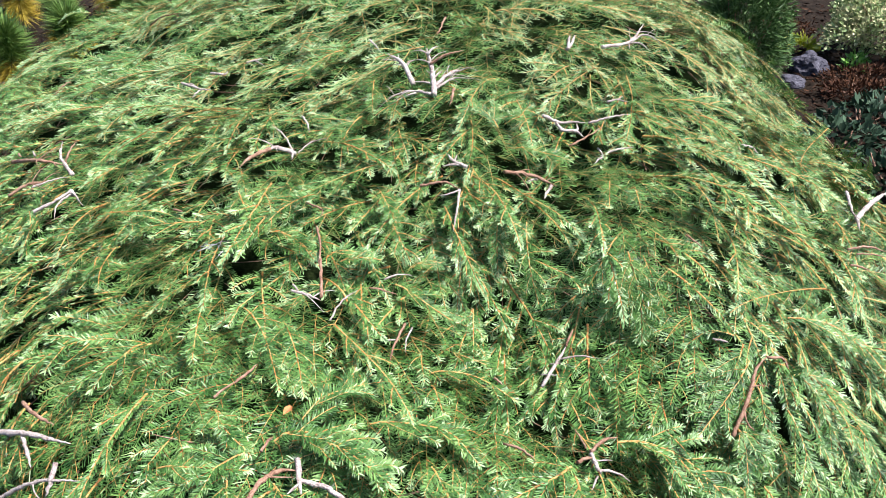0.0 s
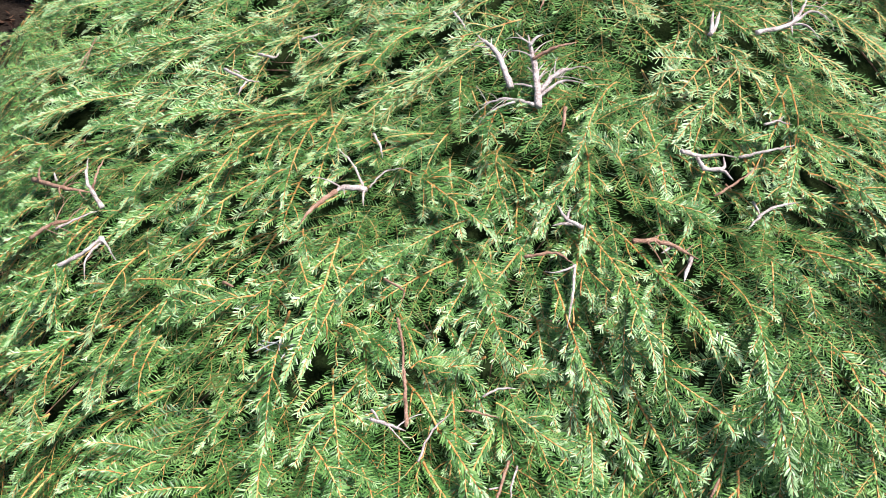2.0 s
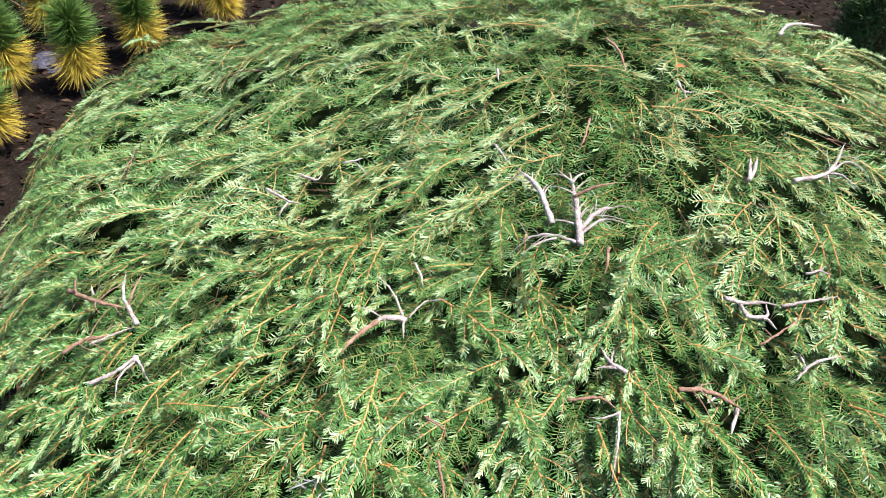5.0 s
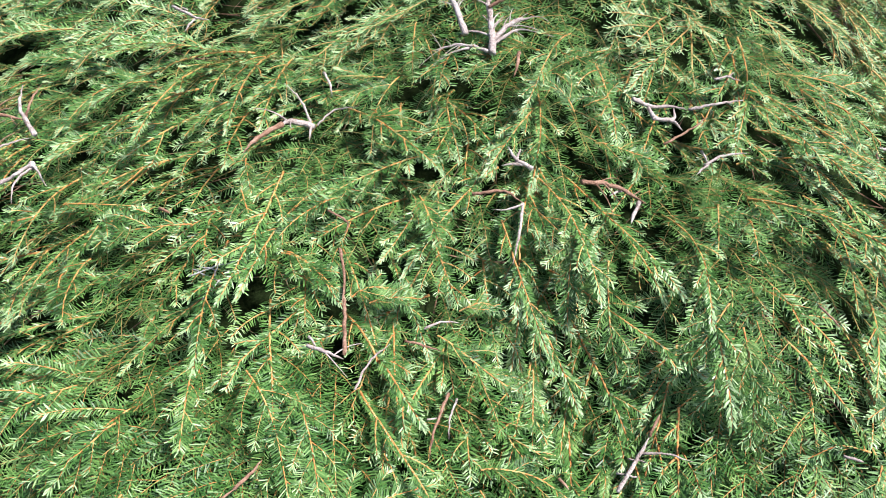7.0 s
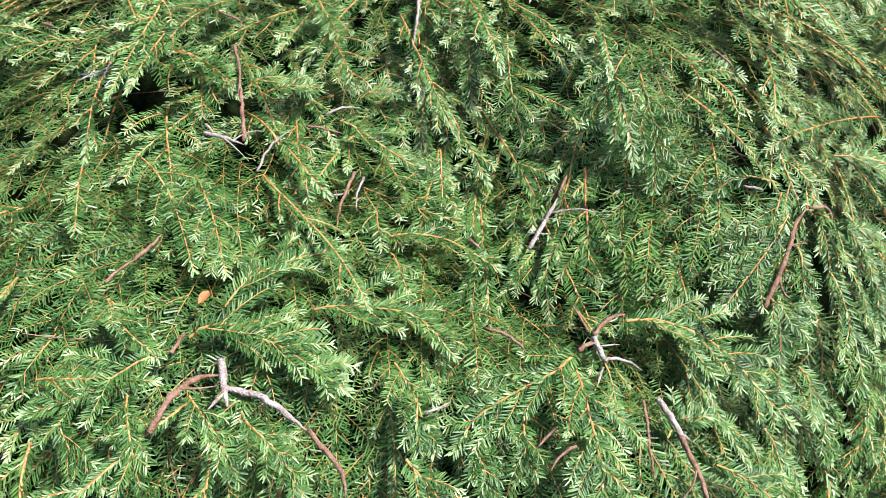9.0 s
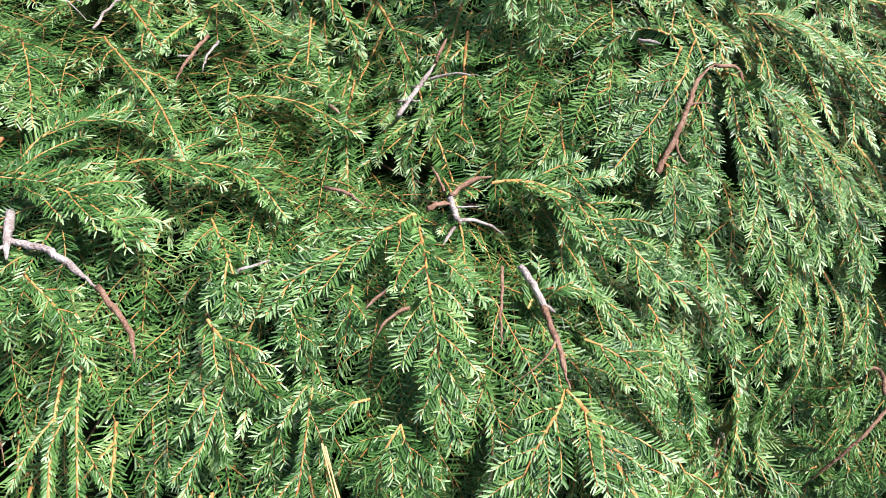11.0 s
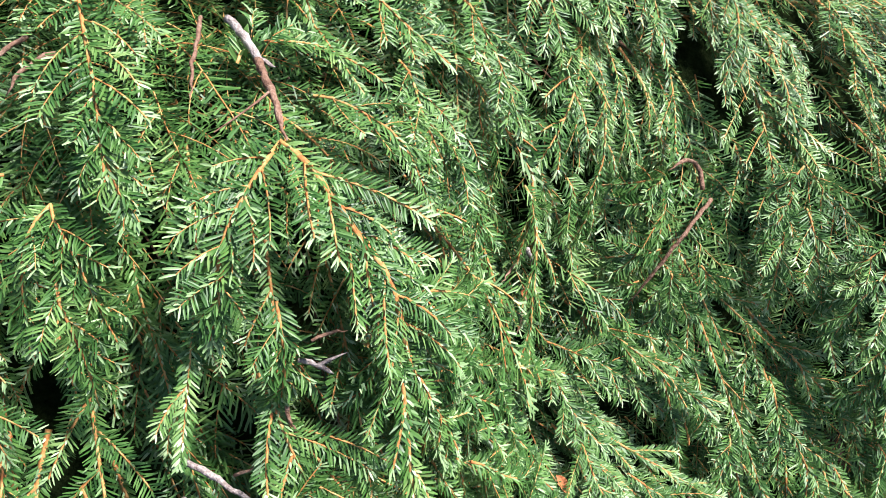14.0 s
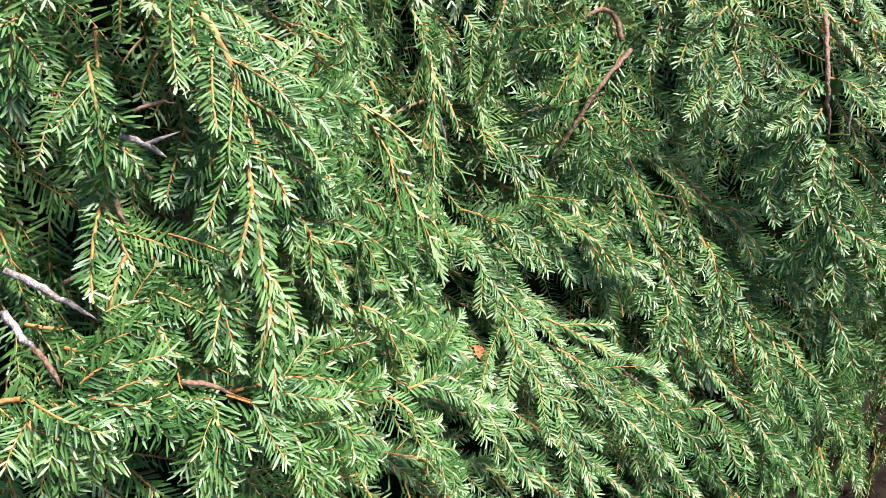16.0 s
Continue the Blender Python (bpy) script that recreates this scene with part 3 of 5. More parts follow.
LEAFY, PENDING = [], []
branch(GREY, (-74.94, 75.63, -0.013), (-71.77, 78.71, -0.012), (-71.16, 81.82, 0.023), thick=(6.5e-3, 4e-3), lift=0.01, twigs=4)
branch(GREY, (-83.10, 78.22, -0.004), (-89.15, 81.84, -0.000), (-107.46, 83.93, -0.001), thick=(5.5e-3, 3.5e-3), lift=0.01, twigs=3)
branch(GREY, (-72.58, 77.20, -0.018), (-63.64, 78.12, -0.019), (-56.54, 77.71, -0.013), thick=(5e-3, 3e-3), lift=0.01, twigs=2)
branch(GREY, (-72.87, 76.76, -0.018), (-63.42, 77.27, -0.022), (-58.40, 76.09, -0.015), thick=(3.5e-3, 1.5e-3), lift=0.01, twigs=2)
branch(RUST, (-72.21, 79.84, 0.006), (-63.11, 79.57, 0.014), (-54.15, 78.87, 0.018), thick=(3.5e-3, 2e-3), lift=0.011)
branch(GREY, (-73.00, 80.74, 0.020), (-68.76, 81.01, 0.027), (-64.58, 80.98, 0.027), thick=(3e-3, 1.5e-3), lift=0.01)
branch(GREY, (-75.41, 75.96, -0.015), (-85.17, 77.11, -0.004), (-96.36, 76.91, -0.003), thick=(3.5e-3, 1.5e-3), lift=0.01, twigs=3)
branch(GREY, (-73.84, 77.73, -0.016), (-79.40, 78.33, -0.007), (-85.42, 78.42, -0.003), thick=(2.5e-3, 1.2e-3), lift=0.01)
branch(GREY, (-82.19, 76.75, -0.007), (-89.77, 76.28, -0.004), (-94.87, 75.30, -0.003), thick=(2.5e-3, 1e-3), lift=0.01)
branch(RUST, (-69.63, 73.82, 0.015), (-71.55, 72.65, 0.018), (-73.19, 71.76, 0.016), thick=(3.5e-3, 2e-3), lift=0.011)
branch(RUST, (-12.77, 85.42, 0.000), (-35.38, 84.97, 0.001), (-52.30, 84.20, 0.001), thick=(2.5e-3, 1.5e-3), lift=0.011)
branch(GREY, (-142.81, 84.90, 0.001), (-127.76, 84.65, 0.000), (-118.92, 84.18, 0.000), thick=(2.5e-3, 1.5e-3), lift=0.01)
branch(GREY, (-117.68, 66.72, -0.022), (-119.53, 65.74, 0.005), (-119.79, 64.96, 0.013), thick=(5e-3, 4e-3), lift=0.01, twigs=1)
branch(RUST, (-119.81, 65.09, 0.012), (-120.43, 63.21, 0.014), (-120.48, 61.60, 0.013), thick=(4.5e-3, 2.5e-3), lift=0.011)
branch(GREY, (-117.87, 66.71, -0.021), (-123.01, 67.97, -0.011), (-128.12, 68.30, -0.000), thick=(2.5e-3, 1.2e-3), lift=0.01)
branch(GREY, (-117.46, 67.07, -0.025), (-116.22, 68.80, -0.018), (-111.16, 69.78, -0.003), thick=(1.8e-3, 1e-3), lift=0.01)
branch(GREY, (-117.89, 66.61, -0.020), (-114.48, 65.11, 0.001), thick=(2.5e-3, 1.5e-3), lift=0.01)
branch(RUST, (-158.31, 47.35, 0.004), (-152.97, 50.24, 0.009), (-151.24, 51.58, -0.012), thick=(4.5e-3, 3.5e-3), lift=0.011, twigs=2)
branch(GREY, (-148.74, 51.67, -0.017), (-150.99, 51.55, -0.013), (-153.04, 51.69, -0.001), (-156.23, 52.28, 0.009), thick=(4.5e-3, 1.8e-3), lift=0.01)
branch(RUST, (-151.41, 51.54, -0.012), (-152.81, 52.44, 0.000), (-154.89, 53.59, 0.009), thick=(2.5e-3, 1.2e-3), lift=0.011)
branch(RUST, (-154.66, 49.31, 0.029), (-160.52, 47.62, 0.000), thick=(2.5e-3, 1.5e-3), lift=0.011)
branch(GREY, (-153.90, 50.25, 0.020), (-155.62, 50.13, 0.022), thick=(2.5e-3, 1.2e-3), lift=0.01)
branch(RUST, (-149.10, 47.09, 0.011), (-148.81, 48.82, 0.007), (-148.15, 50.16, -0.002), thick=(4e-3, 2.5e-3), lift=0.011, twigs=2)
branch(GREY, (-148.18, 48.87, 0.006), (-148.06, 50.29, -0.003), (-148.43, 51.45, -0.015), thick=(2.5e-3, 1.2e-3), lift=0.01)
branch(GREY, (-143.98, 47.87, 0.002), (-142.97, 49.98, 0.004), (-143.00, 51.17, 0.003), (-139.67, 51.17, -0.003), thick=(4e-3, 2e-3), lift=0.01)
branch(GREY, (-142.91, 51.11, 0.003), (-142.22, 49.77, 0.002), (-140.26, 48.89, -0.001), thick=(2.5e-3, 1e-3), lift=0.01)
branch(GREY, (-142.76, 51.12, 0.003), (-143.70, 51.24, 0.003), thick=(5e-3, 5e-3), lift=0.01)
branch(GREY, (-73.65, 64.49, -0.005), (-76.02, 65.37, -0.006), (-77.10, 66.58, -0.004), thick=(4e-3, 2e-3), lift=0.01)
branch(GREY, (-74.83, 64.91, -0.006), (-77.14, 65.14, -0.006), (-78.84, 65.11, -0.005), thick=(3e-3, 1.5e-3), lift=0.01)
branch(GREY, (-75.84, 65.32, -0.007), (-74.83, 66.28, -0.006), thick=(2.5e-3, 1.2e-3), lift=0.01)
branch(RUST, (-84.17, 62.95, 0.000), (-79.16, 62.92, -0.001), (-76.70, 61.93, -0.001), thick=(2.8e-3, 2e-3), lift=0.011)
branch(GREY, (-76.67, 61.94, -0.001), (-77.91, 59.92, -0.000), (-79.33, 57.76, 0.001), thick=(2.6e-3, 1.5e-3), lift=0.01)
branch(GREY, (-76.69, 61.90, -0.001), (-79.21, 61.58, -0.002), (-81.40, 61.78, -0.001), thick=(2e-3, 1e-3), lift=0.01)
branch(RUST, (-67.59, 62.48, 0.013), (-62.71, 61.66, -0.002), (-59.13, 59.75, -0.020), thick=(4e-3, 3e-3), lift=0.011, twigs=2)
branch(GREY, (-59.64, 60.05, -0.019), (-61.64, 59.35, -0.017), (-63.06, 58.78, -0.016), thick=(3.5e-3, 2.5e-3), lift=0.01)
branch(GREY, (-61.25, 61.23, -0.012), (-63.91, 61.11, -0.001), thick=(2.5e-3, 1.5e-3), lift=0.01)
branch(GREY, (-52.15, 66.87, 0.025), (-47.89, 65.87, -0.006), (-44.64, 65.02, -0.011), (-43.31, 64.16, -0.008), thick=(4e-3, 2.5e-3), lift=0.01)
branch(GREY, (-48.82, 65.91, -0.000), (-48.77, 64.88, -0.006), (-46.17, 64.18, -0.011), (-44.37, 64.84, -0.011), thick=(4e-3, 3e-3), lift=0.01)
branch(GREY, (-43.10, 64.09, -0.008), (-39.16, 62.86, 0.001), (-36.03, 62.01, 0.000), thick=(3e-3, 1.5e-3), lift=0.01)
branch(RUST, (-51.46, 62.94, -0.000), (-46.53, 62.78, -0.004), (-42.60, 62.78, -0.002), thick=(2.2e-3, 1.4e-3), lift=0.011)
branch(GREY, (-49.61, 60.18, 0.000), (-46.79, 60.05, 0.001), (-43.72, 59.28, 0.000), thick=(2.8e-3, 1.5e-3), lift=0.01)
branch(GREY, (-48.14, 61.17, 0.001), (-49.11, 60.20, 0.001), thick=(2e-3, 1.5e-3), lift=0.01)
branch(GREY, (-49.35, 60.09, 0.000), (-51.62, 59.95, -0.000), thick=(2.2e-3, 1.2e-3), lift=0.01)
branch(GREY, (-17.76, 68.36, 0.003), (-12.62, 66.02, -0.007), (-4.92, 65.01, 0.001), thick=(4.5e-3, 2.2e-3), lift=0.01, twigs=1)
branch(GREY, (-12.37, 65.95, -0.007), (-9.64, 64.81, 0.001), (-11.46, 63.38, 0.006), thick=(3e-3, 1.2e-3), lift=0.01, twigs=1)
branch(GREY, (-12.66, 65.93, -0.007), (-12.53, 65.11, -0.004), (-14.85, 63.94, 0.001), thick=(2.5e-3, 1e-3), lift=0.01)
branch(GREY, (-12.90, 66.00, -0.007), (-15.32, 65.76, -0.004), thick=(2.2e-3, 1.4e-3), lift=0.01)
branch(GREY, (-21.06, 71.30, -0.002), (-16.34, 71.65, -0.002), (-13.80, 71.77, -0.002), thick=(4.2e-3, 2.4e-3), lift=0.01)
branch(GREY, (27.52, 65.75, 0.000), (31.45, 62.79, 0.000), (38.25, 51.55, 0.000), thick=(4.5e-3, 2e-3), lift=0.01)
branch(GREY, (-165.34, 63.72, -0.000), (-160.68, 65.31, -0.003), (-158.40, 66.49, -0.003), thick=(3.2e-3, 2.5e-3), lift=0.01)
branch(GREY, (-160.06, 65.37, -0.003), (-157.07, 64.37, -0.002), thick=(2.2e-3, 1.4e-3), lift=0.01)
branch(GREY, (-163.45, 64.90, -0.002), (-164.74, 64.39, -0.001), thick=(2.2e-3, 1.4e-3), lift=0.01)
branch(GREY, (-167.26, 66.85, -0.000), (-164.28, 68.22, -0.000), (-165.66, 68.73, -0.000), thick=(3e-3, 2.4e-3), lift=0.01)
branch(GREY, (-168.11, 70.95, 0.000), (-167.81, 72.04, 0.000), (-168.48, 72.82, 0.000), thick=(2.4e-3, 1.6e-3), lift=0.01)
branch(GREY, (-167.28, 72.04, 0.000), (-159.97, 72.99, 0.000), thick=(1.6e-3, 1e-3), lift=0.01)
branch(RUST, (55.99, 79.51, 0.000), (44.67, 80.22, 0.000), (27.40, 81.40, 0.000), thick=(3.2e-3, 2.4e-3), lift=0.011)
branch(GREY, (14.32, 77.64, 0.000), (8.66, 77.45, 0.000), (7.73, 76.39, 0.000), thick=(2.8e-3, 1.4e-3), lift=0.01)
branch(GREY, (9.25, 77.42, 0.000), (4.70, 77.33, 0.000), thick=(2e-3, 1.2e-3), lift=0.01)
branch(GREY, (125.89, 82.88, 0.000), (134.13, 84.27, 0.001), thick=(3e-3, 2e-3), lift=0.01)
branch(GREY, (-35.97, 64.50, 0.001), (-34.05, 63.91, 0.000), (-33.19, 63.02, 0.000), thick=(2.4e-3, 1.2e-3), lift=0.01)
branch(GREY, (-34.05, 63.91, 0.000), (-32.41, 63.78, 0.001), thick=(2e-3, 1e-3), lift=0.01)
branch(GREY, (-123.61, 71.19, 0.000), (-120.51, 70.64, -0.001), (-118.18, 69.81, -0.007), thick=(2.8e-3, 1.6e-3), lift=0.01)
branch(RUST, (172.02, 45.80, 0.000), (-178.82, 50.01, 0.000), (-174.86, 50.57, 0.000), thick=(1.6e-3, 1.0e-3), lift=0.011)
branch(RUST, (178.54, 48.81, 0.000), (-176.46, 50.05, 0.000), (-174.48, 49.77, 0.000), thick=(1.4e-3, 1.0e-3), lift=0.011)
branch(RUST, (159.91, 54.00, 0.000), (160.41, 56.63, 0.000), (161.13, 60.28, 0.000), thick=(2e-3, 1.2e-3), lift=0.011)
branch(RUST, (-105.07, 60.32, 0.001), (-101.79, 59.81, 0.000), (-101.66, 59.06, 0.000), thick=(2e-3, 1.4e-3), lift=0.011)
branch(RUST, (-101.56, 57.94, 0.000), (-99.81, 56.17, 0.005), (-98.93, 54.30, 0.010), thick=(3e-3, 2e-3), lift=0.011)
branch(RUST, (-125.05, 55.50, 0.000), (-123.24, 55.69, 0.001), thick=(3e-3, 2e-3), lift=0.011)
branch(DRY, (-115.96, 53.05, 0.000), (-113.62, 54.36, 0.000), (-111.59, 55.27, 0.000), thick=(1.3e-3, 0.7e-3), lift=0.008)
branch(DRY, (-112.86, 52.17, 0.000), (-113.25, 53.52, 0.000), (-114.26, 55.09, 0.000), thick=(1.3e-3, 0.7e-3), lift=0.008)
branch(DRY, (-116.12, 53.50, 0.000), (-113.25, 53.52, 0.000), (-111.02, 53.57, 0.000), thick=(1.3e-3, 0.7e-3), lift=0.008)
branch(DRY, (-112.77, 52.90, 0.001), (-112.37, 54.45, 0.000), thick=(1.3e-3, 0.7e-3), lift=0.008)
branch(DRY, (-115.93, 53.80, 0.000), (-112.96, 54.14, 0.000), (-111.41, 54.67, 0.000), thick=(1.3e-3, 0.7e-3), lift=0.008)
branch(RUST, (-97.67, 51.57, -0.008), (-98.23, 53.32, 0.006), (-99.61, 55.51, 0.007), thick=(4e-3, 2.8e-3), lift=0.01)
branch(GREY, (-101.25, 51.76, 0.001), (-99.46, 51.57, -0.003), (-97.61, 51.36, -0.009), thick=(3.4e-3, 2.6e-3), lift=0.01, twigs=2)
branch(GREY, (-101.37, 52.26, 0.002), (-100.23, 51.72, -0.001), thick=(2.4e-3, 1.6e-3), lift=0.01)
branch(GREY, (-95.88, 49.83, -0.011), (-95.15, 51.33, -0.009), (-93.36, 52.59, -0.004), thick=(2.2e-3, 1.6e-3), lift=0.01)
branch(GREY, (-90.02, 53.66, 0.000), (-88.29, 54.09, 0.000), (-86.13, 54.14, 0.000), thick=(2.2e-3, 1.4e-3), lift=0.01)
branch(RUST, (-91.94, 52.86, -0.001), (-89.98, 52.64, -0.000), (-88.09, 52.34, 0.000), thick=(2.2e-3, 1.6e-3), lift=0.011)
branch(RUST, (-87.14, 49.89, -0.002), (-88.32, 48.08, -0.004), (-88.63, 46.81, 0.001), thick=(3e-3, 1.8e-3), lift=0.011)
branch(GREY, (-86.30, 49.58, -0.002), (-87.02, 48.55, -0.004), (-87.03, 47.55, -0.002), thick=(2e-3, 1.2e-3), lift=0.01)
branch(GREY, (-89.06, 48.55, -0.004), (-87.72, 48.67, -0.004), thick=(1.6e-3, 1e-3), lift=0.01)
branch(GREY, (-73.24, 43.98, -0.018), (-70.74, 45.41, -0.006), (-69.27, 46.35, -0.007), thick=(3.6e-3, 3e-3), lift=0.01)
branch(RUST, (-69.30, 46.35, -0.007), (-67.95, 47.46, -0.011), thick=(3e-3, 2.4e-3), lift=0.011)
branch(GREY, (-70.41, 45.60, -0.006), (-68.64, 45.40, -0.005), (-67.14, 44.95, -0.001), thick=(2.2e-3, 1.2e-3), lift=0.01)
branch(GREY, (-71.57, 45.42, -0.008), (-69.71, 44.95, -0.005), thick=(1.8e-3, 1e-3), lift=0.01)
branch(GREY, (-72.80, 44.78, -0.014), (-70.95, 44.42, -0.010), thick=(1.8e-3, 1e-3), lift=0.01)
branch(RUST, (-60.92, 38.49, 0.005), (-58.83, 39.79, 0.005), (-56.45, 41.39, 0.004), (-54.83, 41.70, 0.000), thick=(4e-3, 3.4e-3), lift=0.011, twigs=1)
branch(RUST, (-59.12, 39.46, 0.005), (-59.38, 38.79, 0.005), (-59.17, 38.30, 0.005), thick=(2.4e-3, 1.6e-3), lift=0.011)
branch(RUST, (-54.83, 41.70, 0.000), (-53.38, 40.99, -0.005), (-53.63, 39.88, -0.005), thick=(3e-3, 2e-3), lift=0.011)
branch(GREY, (-58.30, 44.04, 0.002), (-57.29, 43.49, 0.004), thick=(2.5e-3, 2e-3), lift=0.01)
branch(RUST, (-97.59, 39.12, 0.023), (-96.97, 40.22, 0.016), (-96.08, 40.64, -0.007), (-95.07, 40.59, -0.022), thick=(4.6e-3, 4.0e-3), lift=0.011, twigs=1)
branch(GREY, (-95.30, 41.10, -0.025), (-94.79, 40.21, -0.020), (-94.34, 39.58, -0.011), thick=(5.5e-3, 4.5e-3), lift=0.01)
branch(GREY, (-94.75, 40.17, -0.020), (-92.42, 39.75, -0.014), (-89.97, 38.64, -0.007), thick=(4.6e-3, 4e-3), lift=0.01)
branch(RUST, (-89.97, 38.66, -0.007), (-88.72, 37.76, -0.000), (-88.07, 36.90, 0.002), (-87.99, 36.22, 0.001), thick=(4e-3, 3e-3), lift=0.011)
branch(GREY, (-94.70, 39.97, -0.017), (-95.20, 39.67, 0.003), thick=(3e-3, 1.6e-3), lift=0.01)
branch(RUST, (-102.25, 44.83, -0.007), (-101.67, 45.42, -0.009), (-101.23, 46.10, -0.008), thick=(3e-3, 2.4e-3), lift=0.011)
branch(RUST, (-103.22, 43.83, -0.001), (-102.74, 44.40, -0.005), (-102.11, 44.91, -0.007), thick=(2.5e-3, 1.6e-3), lift=0.011)
branch(RUST, (-97.82, 41.54, -0.001), (-97.63, 41.97, -0.007), (-97.37, 42.26, -0.009), thick=(3e-3, 2e-3), lift=0.011)
branch(RUST, (-54.45, 50.83, 0.000), (-53.90, 49.47, 0.000), thick=(2e-3, 1.4e-3), lift=0.011)
branch(RUST, (-73.94, 39.99, 0.018), (-73.18, 39.97, 0.011), (-72.47, 39.88, 0.006), thick=(3.4e-3, 3.4e-3), lift=0.011)
branch(GREY, (-72.42, 40.07, 0.005), (-72.55, 39.41, 0.007), (-72.42, 39.11, 0.005), thick=(4.4e-3, 3.2e-3), lift=0.01)
branch(RUST, (-72.39, 40.17, 0.005), (-70.89, 40.44, 0.004), (-69.64, 40.44, 0.006), thick=(3.6e-3, 2.6e-3), lift=0.011)
branch(GREY, (-72.41, 39.26, 0.006), (-71.42, 38.96, -0.001), (-70.32, 38.26, -0.008), thick=(2.6e-3, 1.6e-3), lift=0.01)
branch(GREY, (-72.37, 39.73, 0.005), (-70.97, 39.46, 0.001), thick=(1.6e-3, 1e-3), lift=0.01)
branch(GREY, (-72.85, 39.11, 0.011), (-73.85, 38.66, 0.016), thick=(2e-3, 1.4e-3), lift=0.01)
branch(RUST, (-72.59, 40.38, 0.005), (-72.58, 41.04, 0.002), (-72.70, 41.43, 0.000), thick=(2e-3, 1.4e-3), lift=0.011)
branch(RUST, (-78.97, 41.42, 0.000), (-77.76, 40.96, 0.003), (-76.82, 40.25, 0.016), thick=(2.6e-3, 1.6e-3), lift=0.011)
branch(GREY, (-83.54, 38.93, 0.007), (-81.99, 39.13, 0.002), thick=(2.2e-3, 1.4e-3), lift=0.01)
branch(RUST, (-76.78, 37.68, 0.004), (-77.97, 37.16, 0.002), thick=(2.4e-3, 1.6e-3), lift=0.011)
branch(RUST, (-77.87, 45.19, -0.002), (-77.23, 44.62, -0.005), thick=(3e-3, 2e-3), lift=0.011)
branch(GREY, (-70.08, 37.01, -0.022), (-69.85, 36.26, -0.025), (-69.72, 35.18, -0.022), thick=(4.4e-3, 4.2e-3), lift=0.01)
branch(RUST, (-69.76, 35.63, -0.025), (-70.05, 34.45, -0.011), (-70.32, 33.44, 0.001), thick=(4.2e-3, 2.8e-3), lift=0.011, twigs=1)
branch(GREY, (-69.65, 35.59, -0.024), (-69.26, 35.25, -0.023), thick=(2.6e-3, 1.6e-3), lift=0.01)
branch(RUST, (-76.01, 37.04, 0.007), (-76.91, 36.83, 0.004), (-77.74, 36.24, 0.001), thick=(2.2e-3, 1.4e-3), lift=0.011)
branch(RUST, (-51.54, 23.34, -0.023), (-53.78, 22.68, 0.020), (-55.42, 20.96, 0.019), (-56.00, 19.97, 0.005), thick=(3e-3, 2e-3), lift=0.011)
branch(RUST, (-51.51, 23.72, -0.030), (-51.06, 24.50, -0.043), (-51.47, 25.06, -0.038), (-52.66, 25.15, -0.020), thick=(3.4e-3, 2.4e-3), lift=0.011)
branch(RUST, (-71.04, 37.24, -0.018), (-72.01, 35.98, -0.014), (-72.60, 35.12, -0.003), thick=(2.2e-3, 1.4e-3), lift=0.011)
branch(GREY, (-59.77, 24.53, -0.010), (-59.18, 22.97, -0.012), (-59.10, 22.02, -0.012), thick=(3.4e-3, 2.4e-3), lift=0.01)
branch(RUST, (-60.30, 24.73, -0.009), (-62.01, 25.28, -0.002), (-63.06, 25.28, 0.000), thick=(1.8e-3, 1.2e-3), lift=0.011)
branch(RUST, (-59.81, 22.49, -0.012), (-61.40, 20.93, -0.006), thick=(2e-3, 1.4e-3), lift=0.011)
branch(GREY, (-72.04, 28.22, -0.003), (-71.50, 27.85, -0.005), (-70.62, 27.90, -0.002), thick=(2.6e-3, 1.6e-3), lift=0.01)
branch(GREY, (-71.53, 27.86, -0.004), (-71.14, 27.40, -0.005), thick=(2.6e-3, 1.6e-3), lift=0.01)
branch(RUST, (-71.56, 28.66, -0.001), (-71.00, 28.72, 0.000), (-70.49, 28.56, 0.001), thick=(1.8e-3, 1.0e-3), lift=0.011)
branch(GREY, (-75.81, 25.54, -0.030), (-75.15, 25.06, -0.024), (-74.42, 24.51, -0.010), (-74.01, 24.07, -0.003), thick=(3.2e-3, 1.8e-3), lift=0.01)
branch(GREY, (-76.13, 24.62, -0.022), (-75.84, 24.26, -0.008), (-75.55, 23.95, 0.005), thick=(3.4e-3, 2.8e-3), lift=0.01)
branch(RUST, (-75.54, 23.98, 0.005), (-75.31, 23.67, 0.012), (-75.21, 23.20, 0.018), thick=(2.8e-3, 1.8e-3), lift=0.011)
branch(RUST, (-72.65, 22.14, 0.007), (-72.00, 21.75, 0.006), (-71.49, 21.24, 0.007), thick=(2.4e-3, 1.6e-3), lift=0.011)
branch(RUST, (-70.89, 26.08, -0.096), (-70.83, 25.55, -0.086), (-71.25, 25.53, -0.012), thick=(2e-3, 1.4e-3), lift=0.011)
branch(RUST, (-72.61, 26.75, -0.014), (-72.60, 26.07, -0.015), (-72.60, 25.57, -0.012), thick=(2e-3, 1.4e-3), lift=0.011)
branch(RUST, (-74.56, 25.01, -0.018), (-73.90, 25.16, -0.015), (-73.23, 25.13, -0.012), thick=(1.6e-3, 1e-3), lift=0.011)
branch(RUST, (-46.79, 22.50, 0.002), (-48.54, 21.26, 0.030), (-49.56, 18.96, 0.023), thick=(3e-3, 2.4e-3), lift=0.011)
branch(GREY, (-48.21, 20.69, 0.030), (-49.08, 18.97, 0.023), thick=(1.8e-3, 1.2e-3), lift=0.01)
branch(RUST, (-57.84, 12.85, 0.000), (-57.42, 12.20, 0.001), thick=(2.2e-3, 1.6e-3), lift=0.011)
